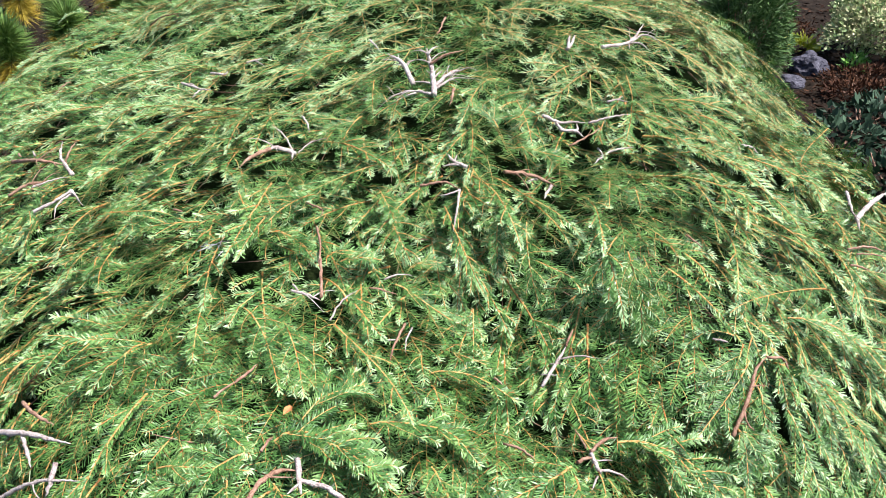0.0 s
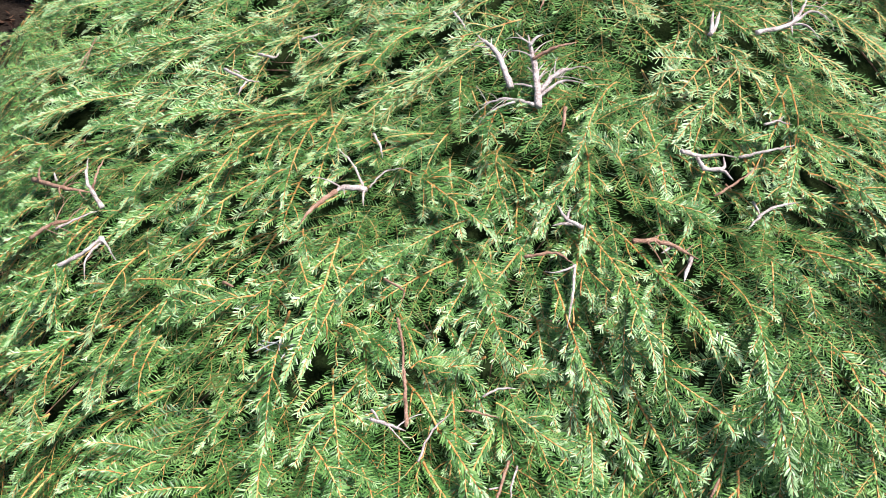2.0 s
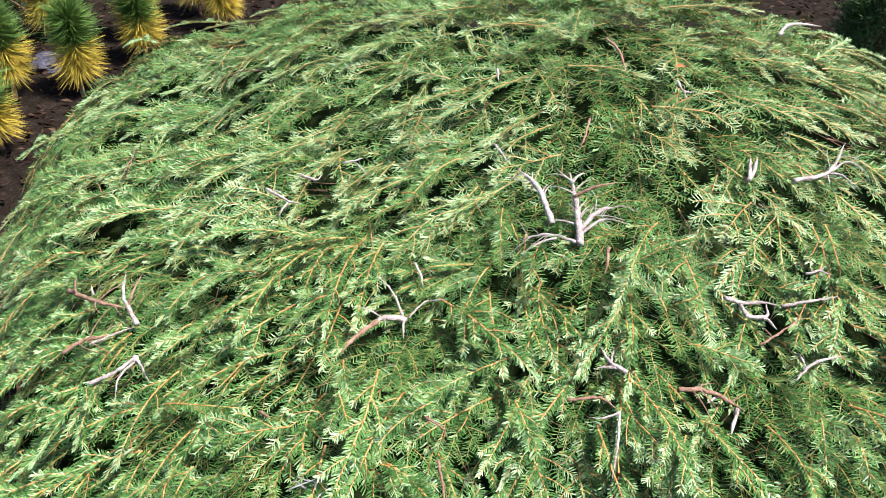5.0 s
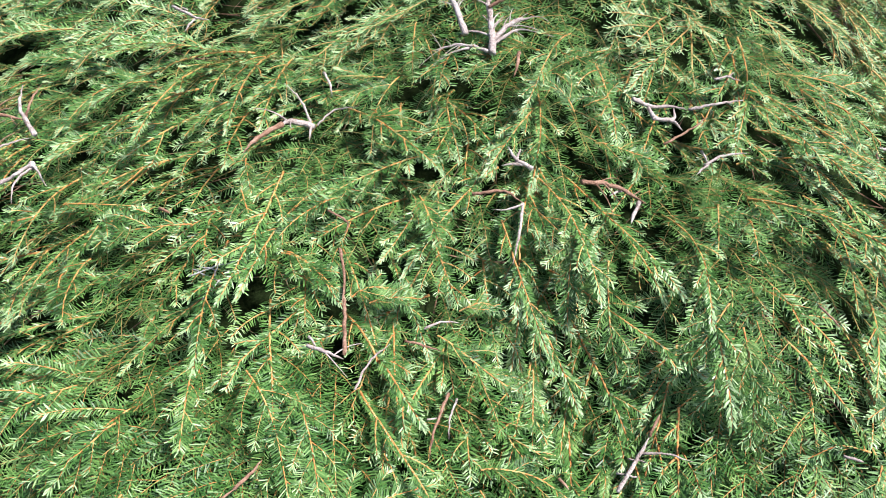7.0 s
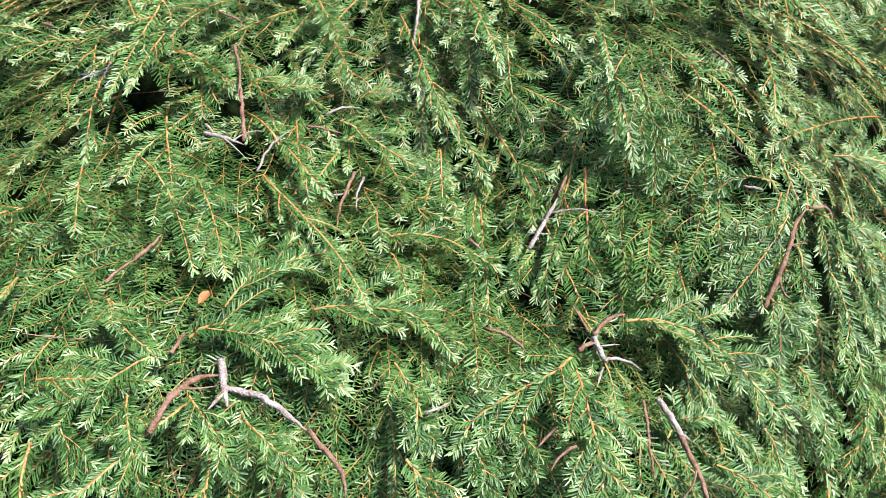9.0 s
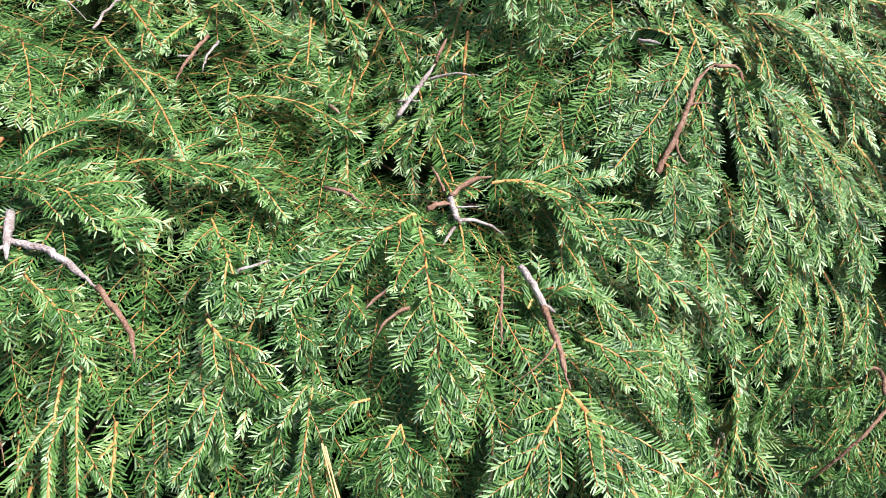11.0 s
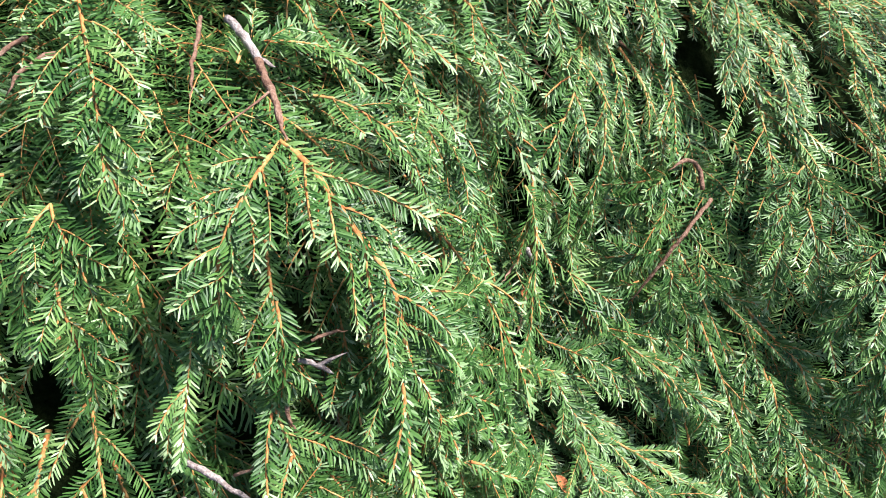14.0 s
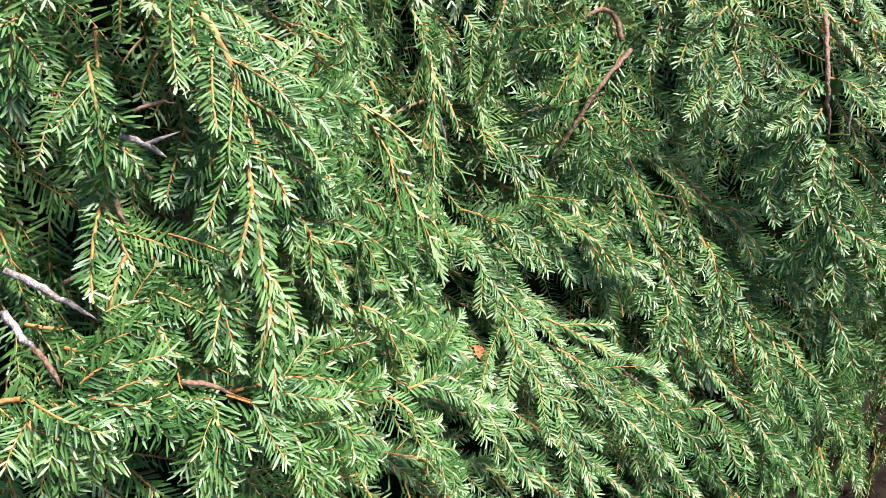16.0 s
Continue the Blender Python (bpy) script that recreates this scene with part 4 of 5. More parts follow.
branch(GREY, (-119.48, 38.29, 0.000), (-115.67, 39.35, 0.000), (-112.05, 39.82, 0.001), thick=(6e-3, 3.5e-3), lift=0.01)
branch(GREY, (-116.70, 38.98, 0.001), (-115.41, 38.47, 0.000), (-114.44, 37.89, 0.001), thick=(4e-3, 2.5e-3), lift=0.01)
branch(GREY, (-116.60, 35.38, 0.000), (-114.07, 37.07, 0.000), (-111.99, 37.92, 0.001), (-109.73, 38.42, 0.000), thick=(4.5e-3, 2.5e-3), lift=0.01, twigs=1)
branch(GREY, (-112.50, 38.68, 0.000), (-112.12, 37.89, 0.001), (-112.12, 36.99, 0.000), thick=(5e-3, 4e-3), lift=0.01)
branch(RUST, (-118.65, 40.41, 0.000), (-116.41, 40.29, 0.001), (-114.35, 40.30, 0.001), thick=(4e-3, 3e-3), lift=0.011)
branch(GREY, (-27.61, 44.75, 0.000), (-30.09, 44.07, 0.001), (-30.91, 43.32, 0.000), thick=(3.5e-3, 2.5e-3), lift=0.01)
branch(GREY, (-31.01, 43.39, 0.000), (-27.57, 43.01, 0.000), (-23.78, 42.05, 0.000), thick=(5e-3, 4e-3), lift=0.01)
branch(GREY, (-30.85, 43.42, 0.000), (-32.31, 42.84, 0.000), thick=(3.5e-3, 2e-3), lift=0.01)
branch(RUST, (-36.21, 42.90, 0.001), (-33.95, 41.91, 0.000), (-32.69, 40.72, 0.000), thick=(2.5e-3, 2e-3), lift=0.011)
branch(RUST, (-37.90, 42.19, 0.000), (-36.45, 41.00, 0.000), thick=(3e-3, 2e-3), lift=0.011)
branch(RUST, (-35.94, 42.29, 0.001), (-33.32, 40.56, 0.000), thick=(2e-3, 1.5e-3), lift=0.011)
branch(GREY, (-21.23, 71.42, -0.002), (-18.91, 71.21, -0.002), (-13.77, 71.30, -0.001), thick=(4e-3, 3e-3), lift=0.01)
branch(GREY, (-49.46, 65.07, -0.002), (-46.80, 64.10, -0.010), (-46.92, 63.11, -0.006), thick=(3.5e-3, 2.5e-3), lift=0.01)
branch(GREY, (-28.08, 52.87, 0.000), (-27.27, 51.99, 0.001), (-27.75, 51.31, 0.000), thick=(3e-3, 2e-3), lift=0.01)
branch(RUST, (-28.86, 52.87, 0.000), (-33.67, 51.82, 0.000), thick=(2e-3, 1.5e-3), lift=0.011)
shoot((-56.81, 42.14, 0.005), (-59.39, 40.89, 0.003), (-63.26, 39.26, 0.002), lift=0.0208, sides=8, stem=1.6e-3)
shoot((-54.37, 41.29, -0.002), (-52.58, 38.33, -0.002), (-53.38, 35.72, 0.000), lift=0.0208, sides=9, stem=1.6e-3)
shoot((-50.06, 42.93, -0.001), (-45.99, 40.50, 0.001), (-44.23, 37.13, 0.000), lift=0.0153, sides=9, stem=1.6e-3)
shoot((-61.37, 50.76, 0.004), (-63.37, 48.82, -0.001), (-65.55, 47.77, -0.006), lift=0.0153, sides=7, stem=1.6e-3)
shoot((-61.72, 50.41, 0.004), (-62.10, 47.59, -0.000), (-62.96, 45.78, 0.001), lift=0.0153, sides=8, stem=1.6e-3)
shoot((-11.70, 45.49, 0.000), (-25.13, 48.41, 0.000), (-29.74, 46.91, 0.000), lift=0.0153, sides=5, stem=1.6e-3)
shoot((-95.88, 42.24, -0.018), (-92.31, 41.99, -0.007), (-87.70, 40.19, -0.001), lift=0.0208, sides=9, stem=1.6e-3)
shoot((-102.66, 43.37, 0.000), (-100.96, 42.39, 0.001), (-98.48, 41.56, 0.005), lift=0.0153, sides=6, stem=1.6e-3)
shoot((-98.88, 41.53, 0.006), (-101.78, 39.88, 0.002), (-104.98, 38.91, 0.000), lift=0.0153, sides=8, stem=1.6e-3)
shoot((-112.35, 45.86, 0.000), (-113.05, 44.23, 0.001), (-115.14, 43.05, 0.000), lift=0.0153, sides=7, stem=1.6e-3)
shoot((-88.40, 53.41, 0.001), (-81.87, 50.47, 0.000), (-77.79, 49.17, 0.001), lift=0.0153, sides=8, stem=1.6e-3)
shoot((-117.41, 59.45, 0.002), (-112.75, 57.57, 0.001), (-109.08, 56.93, 0.000), lift=0.0153, sides=6, stem=1.6e-3)
shoot((-126.47, 50.92, 0.000), (-124.77, 48.93, 0.001), (-122.88, 47.81, 0.001), lift=0.0153, sides=5, stem=1.6e-3)
shoot((-43.67, 55.36, 0.001), (-45.97, 52.33, 0.000), (-50.34, 49.53, 0.000), lift=0.0153, sides=8, stem=1.6e-3)
shoot((-35.37, 50.81, 0.000), (-37.30, 47.26, 0.000), (-39.95, 44.77, 0.000), lift=0.0153, sides=8, stem=1.6e-3)
shoot((-26.48, 57.28, 0.000), (-26.98, 53.77, 0.000), (-30.08, 49.83, 0.000), lift=0.0153, sides=8, stem=1.6e-3)
shoot((-146.40, 61.06, 0.000), (-149.87, 57.03, 0.000), (-147.79, 53.01, -0.015), lift=0.0153, sides=8, stem=1.6e-3)
shoot((-104.41, 61.72, 0.000), (-108.31, 59.05, 0.000), (-110.30, 55.45, 0.000), lift=0.0153, sides=7, stem=1.6e-3)
shoot((-104.24, 73.82, 0.001), (-105.85, 70.05, 0.000), (-103.04, 65.82, 0.001), lift=0.0153, sides=6, stem=1.6e-3)
shoot((-119.63, 61.53, 0.013), (-118.06, 60.65, 0.008), (-116.14, 59.69, 0.002), lift=0.0153, sides=8, stem=1.6e-3)
shoot((-135.72, 51.35, -0.002), (-131.68, 53.25, 0.000), (-127.16, 55.22, 0.000), lift=0.0153, sides=8, stem=1.6e-3)
shoot((-92.20, 66.29, 0.001), (-100.54, 64.13, 0.001), (-105.52, 61.91, 0.000), (-107.16, 59.93, 0.001), lift=0.0153, sides=10, stem=1.6e-3)
shoot((-108.06, 56.70, 0.000), (-103.88, 56.38, 0.001), (-99.69, 55.22, 0.009), lift=0.0153, sides=8, stem=1.6e-3)
shoot((-60.30, 68.20, 0.005), (-56.47, 67.85, 0.020), (-61.77, 69.47, 0.001), lift=0.0153, sides=5, stem=1.6e-3)
shoot((-107.23, 79.72, -0.000), (-104.36, 77.57, -0.001), (-102.07, 75.34, -0.001), lift=0.0153, sides=6, stem=1.6e-3)
shoot((-107.11, 70.03, -0.000), (-101.20, 68.19, 0.001), (-96.85, 66.54, 0.000), lift=0.0153, sides=8, stem=1.6e-3)
shoot((-92.43, 62.84, 0.001), (-90.00, 60.62, 0.001), (-88.34, 58.86, 0.000), lift=0.0153, sides=8, stem=1.6e-3)
shoot((-69.16, 59.68, 0.003), (-71.87, 57.58, 0.001), (-73.32, 55.04, 0.000), lift=0.0153, sides=8, stem=1.6e-3)
shoot((-53.41, 57.77, 0.000), (-56.10, 56.55, 0.000), (-58.00, 55.64, 0.001), lift=0.0153, sides=7, stem=1.6e-3)
shoot((-52.27, 56.25, 0.000), (-53.89, 55.25, 0.000), (-55.27, 54.32, 0.000), lift=0.0153, sides=6, stem=1.6e-3)
shoot((-62.40, 68.12, 0.002), (-64.69, 70.70, 0.005), (-70.65, 71.54, 0.015), lift=0.0153, sides=6, stem=1.6e-3)
shoot((-146.48, 75.13, 0.000), (-140.74, 76.05, 0.000), (-144.09, 72.56, 0.000), lift=0.0153, sides=4, stem=1.6e-3)
shoot((-159.69, 50.07, 0.001), (-160.94, 47.97, 0.000), (-161.79, 45.02, 0.000), lift=0.0153, sides=6, stem=1.6e-3)
shoot((-143.75, 55.32, 0.000), (-143.04, 53.94, 0.001), (-143.82, 52.13, 0.003), lift=0.0153, sides=6, stem=1.6e-3)
shoot((-96.21, 54.98, 0.007), (-93.47, 55.49, 0.002), (-90.53, 55.73, 0.000), lift=0.0153, sides=6, stem=1.6e-3)
shoot((-127.34, 49.50, 0.000), (-125.82, 48.71, 0.000), (-124.35, 47.97, 0.000), lift=0.0153, sides=6, stem=1.6e-3)
shoot((-148.22, 81.73, 0.000), (-147.54, 79.00, 0.001), (-143.09, 75.23, 0.001), lift=0.0153, sides=6, stem=1.6e-3)
shoot((-61.51, 65.30, 0.002), (-57.21, 63.64, 0.001), (-53.25, 61.81, -0.001), lift=0.0153, sides=7, stem=1.6e-3)
shoot((-131.34, 64.68, 0.000), (-132.51, 62.88, 0.000), (-132.76, 60.30, 0.000), lift=0.0153, sides=6, stem=1.6e-3)
shoot((-70.97, 59.10, 0.001), (-73.03, 56.59, 0.000), (-74.24, 53.43, 0.000), lift=0.0153, sides=8, stem=1.6e-3)
shoot((-68.65, 56.91, 0.000), (-70.35, 53.32, 0.001), (-70.68, 50.17, -0.001), lift=0.0153, sides=8, stem=1.6e-3)
shoot((-61.41, 52.76, 0.006), (-64.27, 51.09, 0.001), (-66.78, 49.35, -0.006), lift=0.0153, sides=9, stem=1.6e-3)
shoot((-61.34, 51.43, 0.005), (-61.88, 49.28, 0.001), (-62.50, 47.22, 0.000), (-63.49, 45.42, 0.001), lift=0.0153, sides=12, stem=1.6e-3)
shoot((-42.72, 42.29, 0.000), (-48.04, 44.14, 0.000), (-53.18, 45.19, 0.000), (-55.32, 45.15, 0.001), lift=0.0153, sides=10, stem=1.6e-3)
shoot((-56.60, 43.81, 0.003), (-58.33, 44.59, 0.001), (-60.34, 44.34, 0.001), lift=0.0153, sides=6, stem=1.6e-3)
shoot((-56.32, 43.11, 0.005), (-58.64, 41.73, 0.004), (-61.67, 40.30, 0.003), (-63.49, 39.12, 0.001), lift=0.0153, sides=11, stem=1.6e-3)
shoot((-57.06, 40.50, 0.004), (-58.03, 38.63, 0.005), (-58.28, 37.07, 0.004), lift=0.0153, sides=9, stem=1.6e-3)
shoot((-95.48, 43.46, -0.004), (-94.04, 44.58, -0.001), (-91.58, 45.32, 0.000), (-87.93, 45.95, 0.002), lift=0.0153, sides=11, stem=1.6e-3)
shoot((-84.28, 46.24, 0.000), (-79.73, 45.46, -0.000), (-76.03, 43.68, -0.009), lift=0.0153, sides=8, stem=1.6e-3)
shoot((-110.02, 49.69, 0.000), (-108.45, 47.70, 0.001), (-107.09, 45.90, 0.001), lift=0.0153, sides=7, stem=1.6e-3)
shoot((-105.40, 49.88, 0.000), (-102.86, 48.73, 0.000), (-100.89, 47.35, -0.005), (-98.19, 44.89, -0.003), lift=0.0153, sides=10, stem=1.6e-3)
shoot((-100.59, 49.44, 0.000), (-98.09, 47.31, -0.001), (-95.92, 44.80, 0.000), lift=0.0153, sides=9, stem=1.6e-3)
shoot((-102.58, 43.38, 0.000), (-101.11, 42.75, 0.000), (-99.62, 42.05, 0.001), lift=0.0153, sides=6, stem=1.6e-3)
shoot((-104.63, 40.16, 0.000), (-101.89, 40.44, 0.001), (-98.08, 40.88, 0.014), lift=0.0153, sides=9, stem=1.6e-3)
shoot((-89.90, 43.26, -0.002), (-86.48, 43.01, 0.000), (-83.17, 42.40, 0.001), (-81.10, 40.80, 0.000), lift=0.0153, sides=11, stem=1.6e-3)
shoot((-97.27, 42.32, -0.009), (-95.29, 42.59, -0.014), (-92.54, 42.19, -0.007), (-89.74, 41.42, -0.004), (-87.81, 40.52, -0.001), lift=0.018, sides=14, stem=2.2e-3)
shoot((-102.74, 39.12, 0.001), (-101.70, 38.17, 0.002), (-99.59, 36.80, 0.003), lift=0.0153, sides=9, stem=1.6e-3)
shoot((-99.25, 40.26, 0.017), (-98.39, 38.85, 0.022), (-97.91, 37.18, 0.009), lift=0.0153, sides=9, stem=1.6e-3)
shoot((-96.17, 40.30, 0.010), (-94.51, 38.89, 0.005), (-93.27, 37.24, 0.000), lift=0.0153, sides=9, stem=1.6e-3)
shoot((-93.39, 39.23, -0.010), (-91.48, 38.06, -0.006), (-89.97, 36.49, 0.001), lift=0.0153, sides=9, stem=1.6e-3)
shoot((-78.10, 51.06, 0.000), (-78.77, 48.88, 0.001), (-79.42, 46.84, 0.000), lift=0.0153, sides=6, stem=1.6e-3)
shoot((-98.23, 55.15, 0.009), (-96.14, 55.92, 0.005), (-91.71, 56.09, 0.000), lift=0.0153, sides=6, stem=1.6e-3)
shoot((-86.05, 54.92, 0.000), (-83.37, 55.42, 0.001), (-80.51, 54.86, 0.001), lift=0.0153, sides=5, stem=1.6e-3)
shoot((-107.88, 56.88, -0.000), (-103.72, 56.34, 0.001), (-99.96, 55.00, 0.010), lift=0.0153, sides=6, stem=1.6e-3)
shoot((-63.81, 42.71, 0.001), (-64.71, 41.00, -0.000), lift=0.0153, sides=4, stem=1.6e-3)
shoot((-84.95, 40.89, 0.001), (-83.84, 39.22, 0.006), (-83.27, 37.66, 0.008), lift=0.0153, sides=8, stem=1.6e-3)
shoot((-81.07, 37.47, 0.002), (-80.81, 36.50, 0.000), (-80.73, 35.87, -0.000), lift=0.0153, sides=5, stem=1.6e-3)
shoot((-74.18, 40.13, 0.021), (-76.01, 39.72, 0.022), (-78.56, 39.14, 0.002), (-80.84, 38.62, 0.001), (-82.30, 37.72, 0.005), lift=0.0208, sides=16, stem=2.4e-3)
shoot((-74.69, 39.78, 0.025), (-74.94, 38.03, 0.008), (-75.23, 35.90, -0.000), (-75.65, 33.96, -0.008), lift=0.0235, sides=15, stem=2.2e-3)
shoot((-69.81, 40.38, 0.006), (-67.97, 39.83, 0.004), (-65.84, 38.60, -0.000), (-64.74, 37.17, 0.003), (-63.80, 35.35, 0.004), (-62.54, 33.79, 0.000), lift=0.0235, sides=18, stem=2.4e-3)
shoot((-70.43, 33.62, 0.001), (-69.85, 32.05, 0.002), (-68.98, 29.07, 0.004), (-68.53, 26.33, -0.006), lift=0.0235, sides=18, stem=3.0e-3)
shoot((-70.54, 33.62, 0.001), (-71.86, 32.95, 0.005), (-73.21, 31.79, 0.006), (-74.08, 29.50, -0.000), lift=0.0208, sides=15, stem=2.2e-3)
shoot((-77.31, 33.55, -0.005), (-78.23, 32.49, -0.001), (-78.97, 30.12, 0.000), lift=0.0153, sides=12, stem=1.6e-3)
shoot((-77.31, 33.55, -0.005), (-76.93, 32.32, -0.002), (-76.63, 30.01, 0.000), lift=0.0153, sides=12, stem=1.6e-3)
shoot((-52.66, 25.06, -0.019), (-54.54, 25.58, 0.003), (-56.42, 26.04, 0.000), lift=0.018, sides=8, stem=1.6e-3)
shoot((-53.12, 25.41, -0.011), (-54.88, 24.66, 0.013), (-55.90, 25.13, 0.004), lift=0.018, sides=6, stem=1.6e-3)
shoot((-54.77, 22.56, 0.029), (-56.11, 22.68, 0.019), (-57.70, 22.51, -0.009), lift=0.018, sides=9, stem=1.6e-3)
shoot((-55.61, 21.18, 0.022), (-56.68, 21.12, 0.003), (-58.02, 21.15, -0.007), lift=0.018, sides=8, stem=1.6e-3)
shoot((-54.38, 21.30, 0.025), (-55.01, 19.39, 0.004), (-55.81, 18.28, 0.001), lift=0.018, sides=7, stem=1.6e-3)
shoot((-53.57, 21.35, 0.018), (-53.04, 19.78, -0.001), lift=0.018, sides=5, stem=1.6e-3)
shoot((-60.33, 38.87, 0.005), (-59.41, 37.66, 0.005), (-59.06, 35.88, 0.001), lift=0.0153, sides=8, stem=1.6e-3)
shoot((-55.58, 38.63, 0.000), (-56.26, 35.66, 0.000), (-56.66, 32.94, -0.004), (-57.17, 29.97, -0.004), lift=0.0153, sides=14, stem=1.6e-3)
shoot((-60.38, 35.43, 0.001), (-60.39, 32.59, -0.000), (-60.19, 30.21, -0.000), lift=0.0153, sides=11, stem=1.6e-3)
shoot((-52.90, 37.43, -0.000), (-53.28, 34.51, 0.001), (-53.87, 31.77, -0.001), lift=0.0153, sides=10, stem=1.6e-3)
shoot((-50.24, 35.37, -0.001), (-51.21, 32.61, 0.000), (-51.74, 30.05, 0.000), lift=0.0153, sides=10, stem=1.6e-3)
shoot((-62.20, 35.99, 0.001), (-62.52, 35.31, 0.003), (-62.97, 34.85, 0.002), lift=0.0153, sides=5, stem=1.6e-3)
shoot((-60.20, 40.49, 0.004), (-60.39, 38.16, 0.005), (-61.53, 35.77, 0.001), lift=0.0153, sides=9, stem=1.6e-3)
shoot((-64.57, 34.32, 0.002), (-65.11, 32.10, 0.000), (-64.41, 29.65, 0.001), lift=0.0153, sides=11, stem=1.6e-3)
shoot((-46.15, 34.75, -0.001), (-47.77, 32.09, 0.001), (-49.24, 29.62, 0.000), lift=0.0153, sides=11, stem=1.6e-3)
shoot((-47.11, 31.22, 0.001), (-48.35, 29.45, 0.001), (-50.04, 27.96, -0.000), lift=0.0153, sides=8, stem=1.6e-3)
shoot((-84.84, 37.59, 0.010), (-83.80, 36.49, 0.006), (-82.79, 35.12, -0.009), (-81.85, 34.24, -0.019), lift=0.018, sides=11, stem=2.2e-3)
shoot((-83.89, 39.69, 0.003), (-84.05, 38.89, 0.009), (-84.12, 37.79, 0.009), lift=0.0153, sides=6, stem=1.6e-3)
shoot((-81.57, 37.73, 0.002), (-80.30, 36.59, 0.000), lift=0.0153, sides=5, stem=1.6e-3)
shoot((-81.79, 33.81, -0.024), (-82.60, 32.46, -0.029), (-82.97, 31.51, -0.019), lift=0.0153, sides=8, stem=1.6e-3)
shoot((-85.20, 35.19, -0.000), (-85.05, 33.55, -0.013), (-84.86, 32.37, -0.013), lift=0.0153, sides=8, stem=1.6e-3)
shoot((-70.40, 35.83, -0.024), (-69.61, 36.13, -0.025), (-67.27, 35.58, -0.017), (-66.55, 34.96, -0.006), lift=0.0153, sides=8, stem=1.6e-3)
shoot((-68.41, 34.31, -0.013), (-67.36, 33.37, -0.002), (-66.38, 32.25, -0.000), (-65.96, 30.31, 0.000), lift=0.0153, sides=11, stem=1.6e-3)
shoot((-78.37, 34.48, -0.002), (-79.56, 34.33, -0.001), (-81.66, 33.45, -0.024), lift=0.0153, sides=8, stem=1.6e-3)
shoot((-78.34, 38.07, 0.001), (-78.63, 37.16, 0.001), (-79.12, 36.29, 0.000), lift=0.0153, sides=7, stem=1.6e-3)
shoot((-84.44, 45.41, 0.001), (-83.40, 43.35, 0.000), lift=0.0153, sides=5, stem=1.6e-3)
shoot((-83.11, 35.51, -0.004), (-82.86, 33.70, -0.028), lift=0.0153, sides=6, stem=1.6e-3)
shoot((-73.35, 31.34, 0.004), (-73.67, 30.59, 0.002), (-74.23, 29.63, 0.001), lift=0.0235, sides=7, stem=1.6e-3)
shoot((-69.19, 30.58, 0.007), (-69.06, 29.06, 0.003), (-68.93, 26.44, -0.005), (-67.68, 23.41, -0.007), (-67.21, 21.85, -0.001), lift=0.0263, sides=20, stem=3.2e-3)
shoot((-68.86, 29.07, 0.003), (-67.38, 28.37, -0.002), (-65.50, 26.93, -0.002), (-64.79, 26.32, -0.001), lift=0.0263, sides=10, stem=1.6e-3)
shoot((-68.98, 27.84, -0.002), (-67.17, 26.85, -0.005), (-65.33, 25.51, -0.003), lift=0.0263, sides=9, stem=1.6e-3)
shoot((-68.78, 26.13, -0.006), (-66.98, 25.24, -0.009), (-64.91, 23.56, -0.001), lift=0.0263, sides=8, stem=1.6e-3)
shoot((-69.00, 26.72, -0.004), (-69.69, 25.62, -0.008), (-70.08, 25.34, -0.007), lift=0.0235, sides=6, stem=1.6e-3)
shoot((-69.29, 28.53, 0.001), (-69.95, 27.32, -0.002), (-70.65, 26.35, -0.004), lift=0.0235, sides=9, stem=1.6e-3)
shoot((-72.19, 29.98, 0.000), (-72.44, 28.35, -0.002), (-72.73, 27.16, -0.006), lift=0.0153, sides=9, stem=1.6e-3)
shoot((-74.03, 24.34, -0.003), (-72.60, 24.27, -0.003), (-71.80, 23.99, -0.002), lift=0.018, sides=8, stem=1.6e-3)
shoot((-71.72, 24.25, -0.003), (-70.96, 23.14, 0.003), (-69.79, 21.64, 0.006), lift=0.018, sides=9, stem=1.6e-3)
shoot((-75.58, 24.58, -0.003), (-74.29, 24.17, 0.004), (-72.48, 23.32, 0.002), lift=0.0208, sides=11, stem=1.6e-3)
shoot((-75.31, 24.25, 0.006), (-73.90, 23.39, 0.010), (-72.88, 22.10, 0.007), (-72.56, 21.33, 0.007), lift=0.0208, sides=12, stem=1.6e-3)
shoot((-76.43, 23.48, 0.020), (-75.12, 23.27, 0.020), (-74.17, 22.63, 0.016), (-72.61, 21.26, 0.006), lift=0.0235, sides=13, stem=2.2e-3)
shoot((-71.52, 21.44, 0.007), (-70.73, 20.38, 0.007), (-70.17, 18.55, 0.002), (-69.91, 17.49, 0.000), lift=0.0208, sides=12, stem=1.6e-3)
shoot((-71.42, 21.46, 0.007), (-70.08, 21.06, 0.007), (-68.27, 19.48, 0.001), (-66.80, 17.93, 0.001), lift=0.0208, sides=11, stem=1.6e-3)
shoot((-71.98, 21.55, 0.007), (-72.39, 20.50, 0.006), (-72.78, 19.56, 0.002), lift=0.018, sides=9, stem=1.6e-3)
shoot((-76.03, 23.20, 0.022), (-75.91, 22.23, 0.019), (-75.77, 20.97, 0.007), lift=0.0208, sides=9, stem=2e-3)
shoot((-66.05, 17.27, -0.000), (-64.22, 15.99, -0.007), (-63.30, 13.89, -0.004), (-62.78, 11.44, 0.000), lift=0.018, sides=13, stem=1.6e-3)
shoot((-75.13, 22.90, 0.020), (-75.17, 21.98, 0.018), (-74.82, 21.05, 0.009), lift=0.0153, sides=8, stem=1.6e-3)
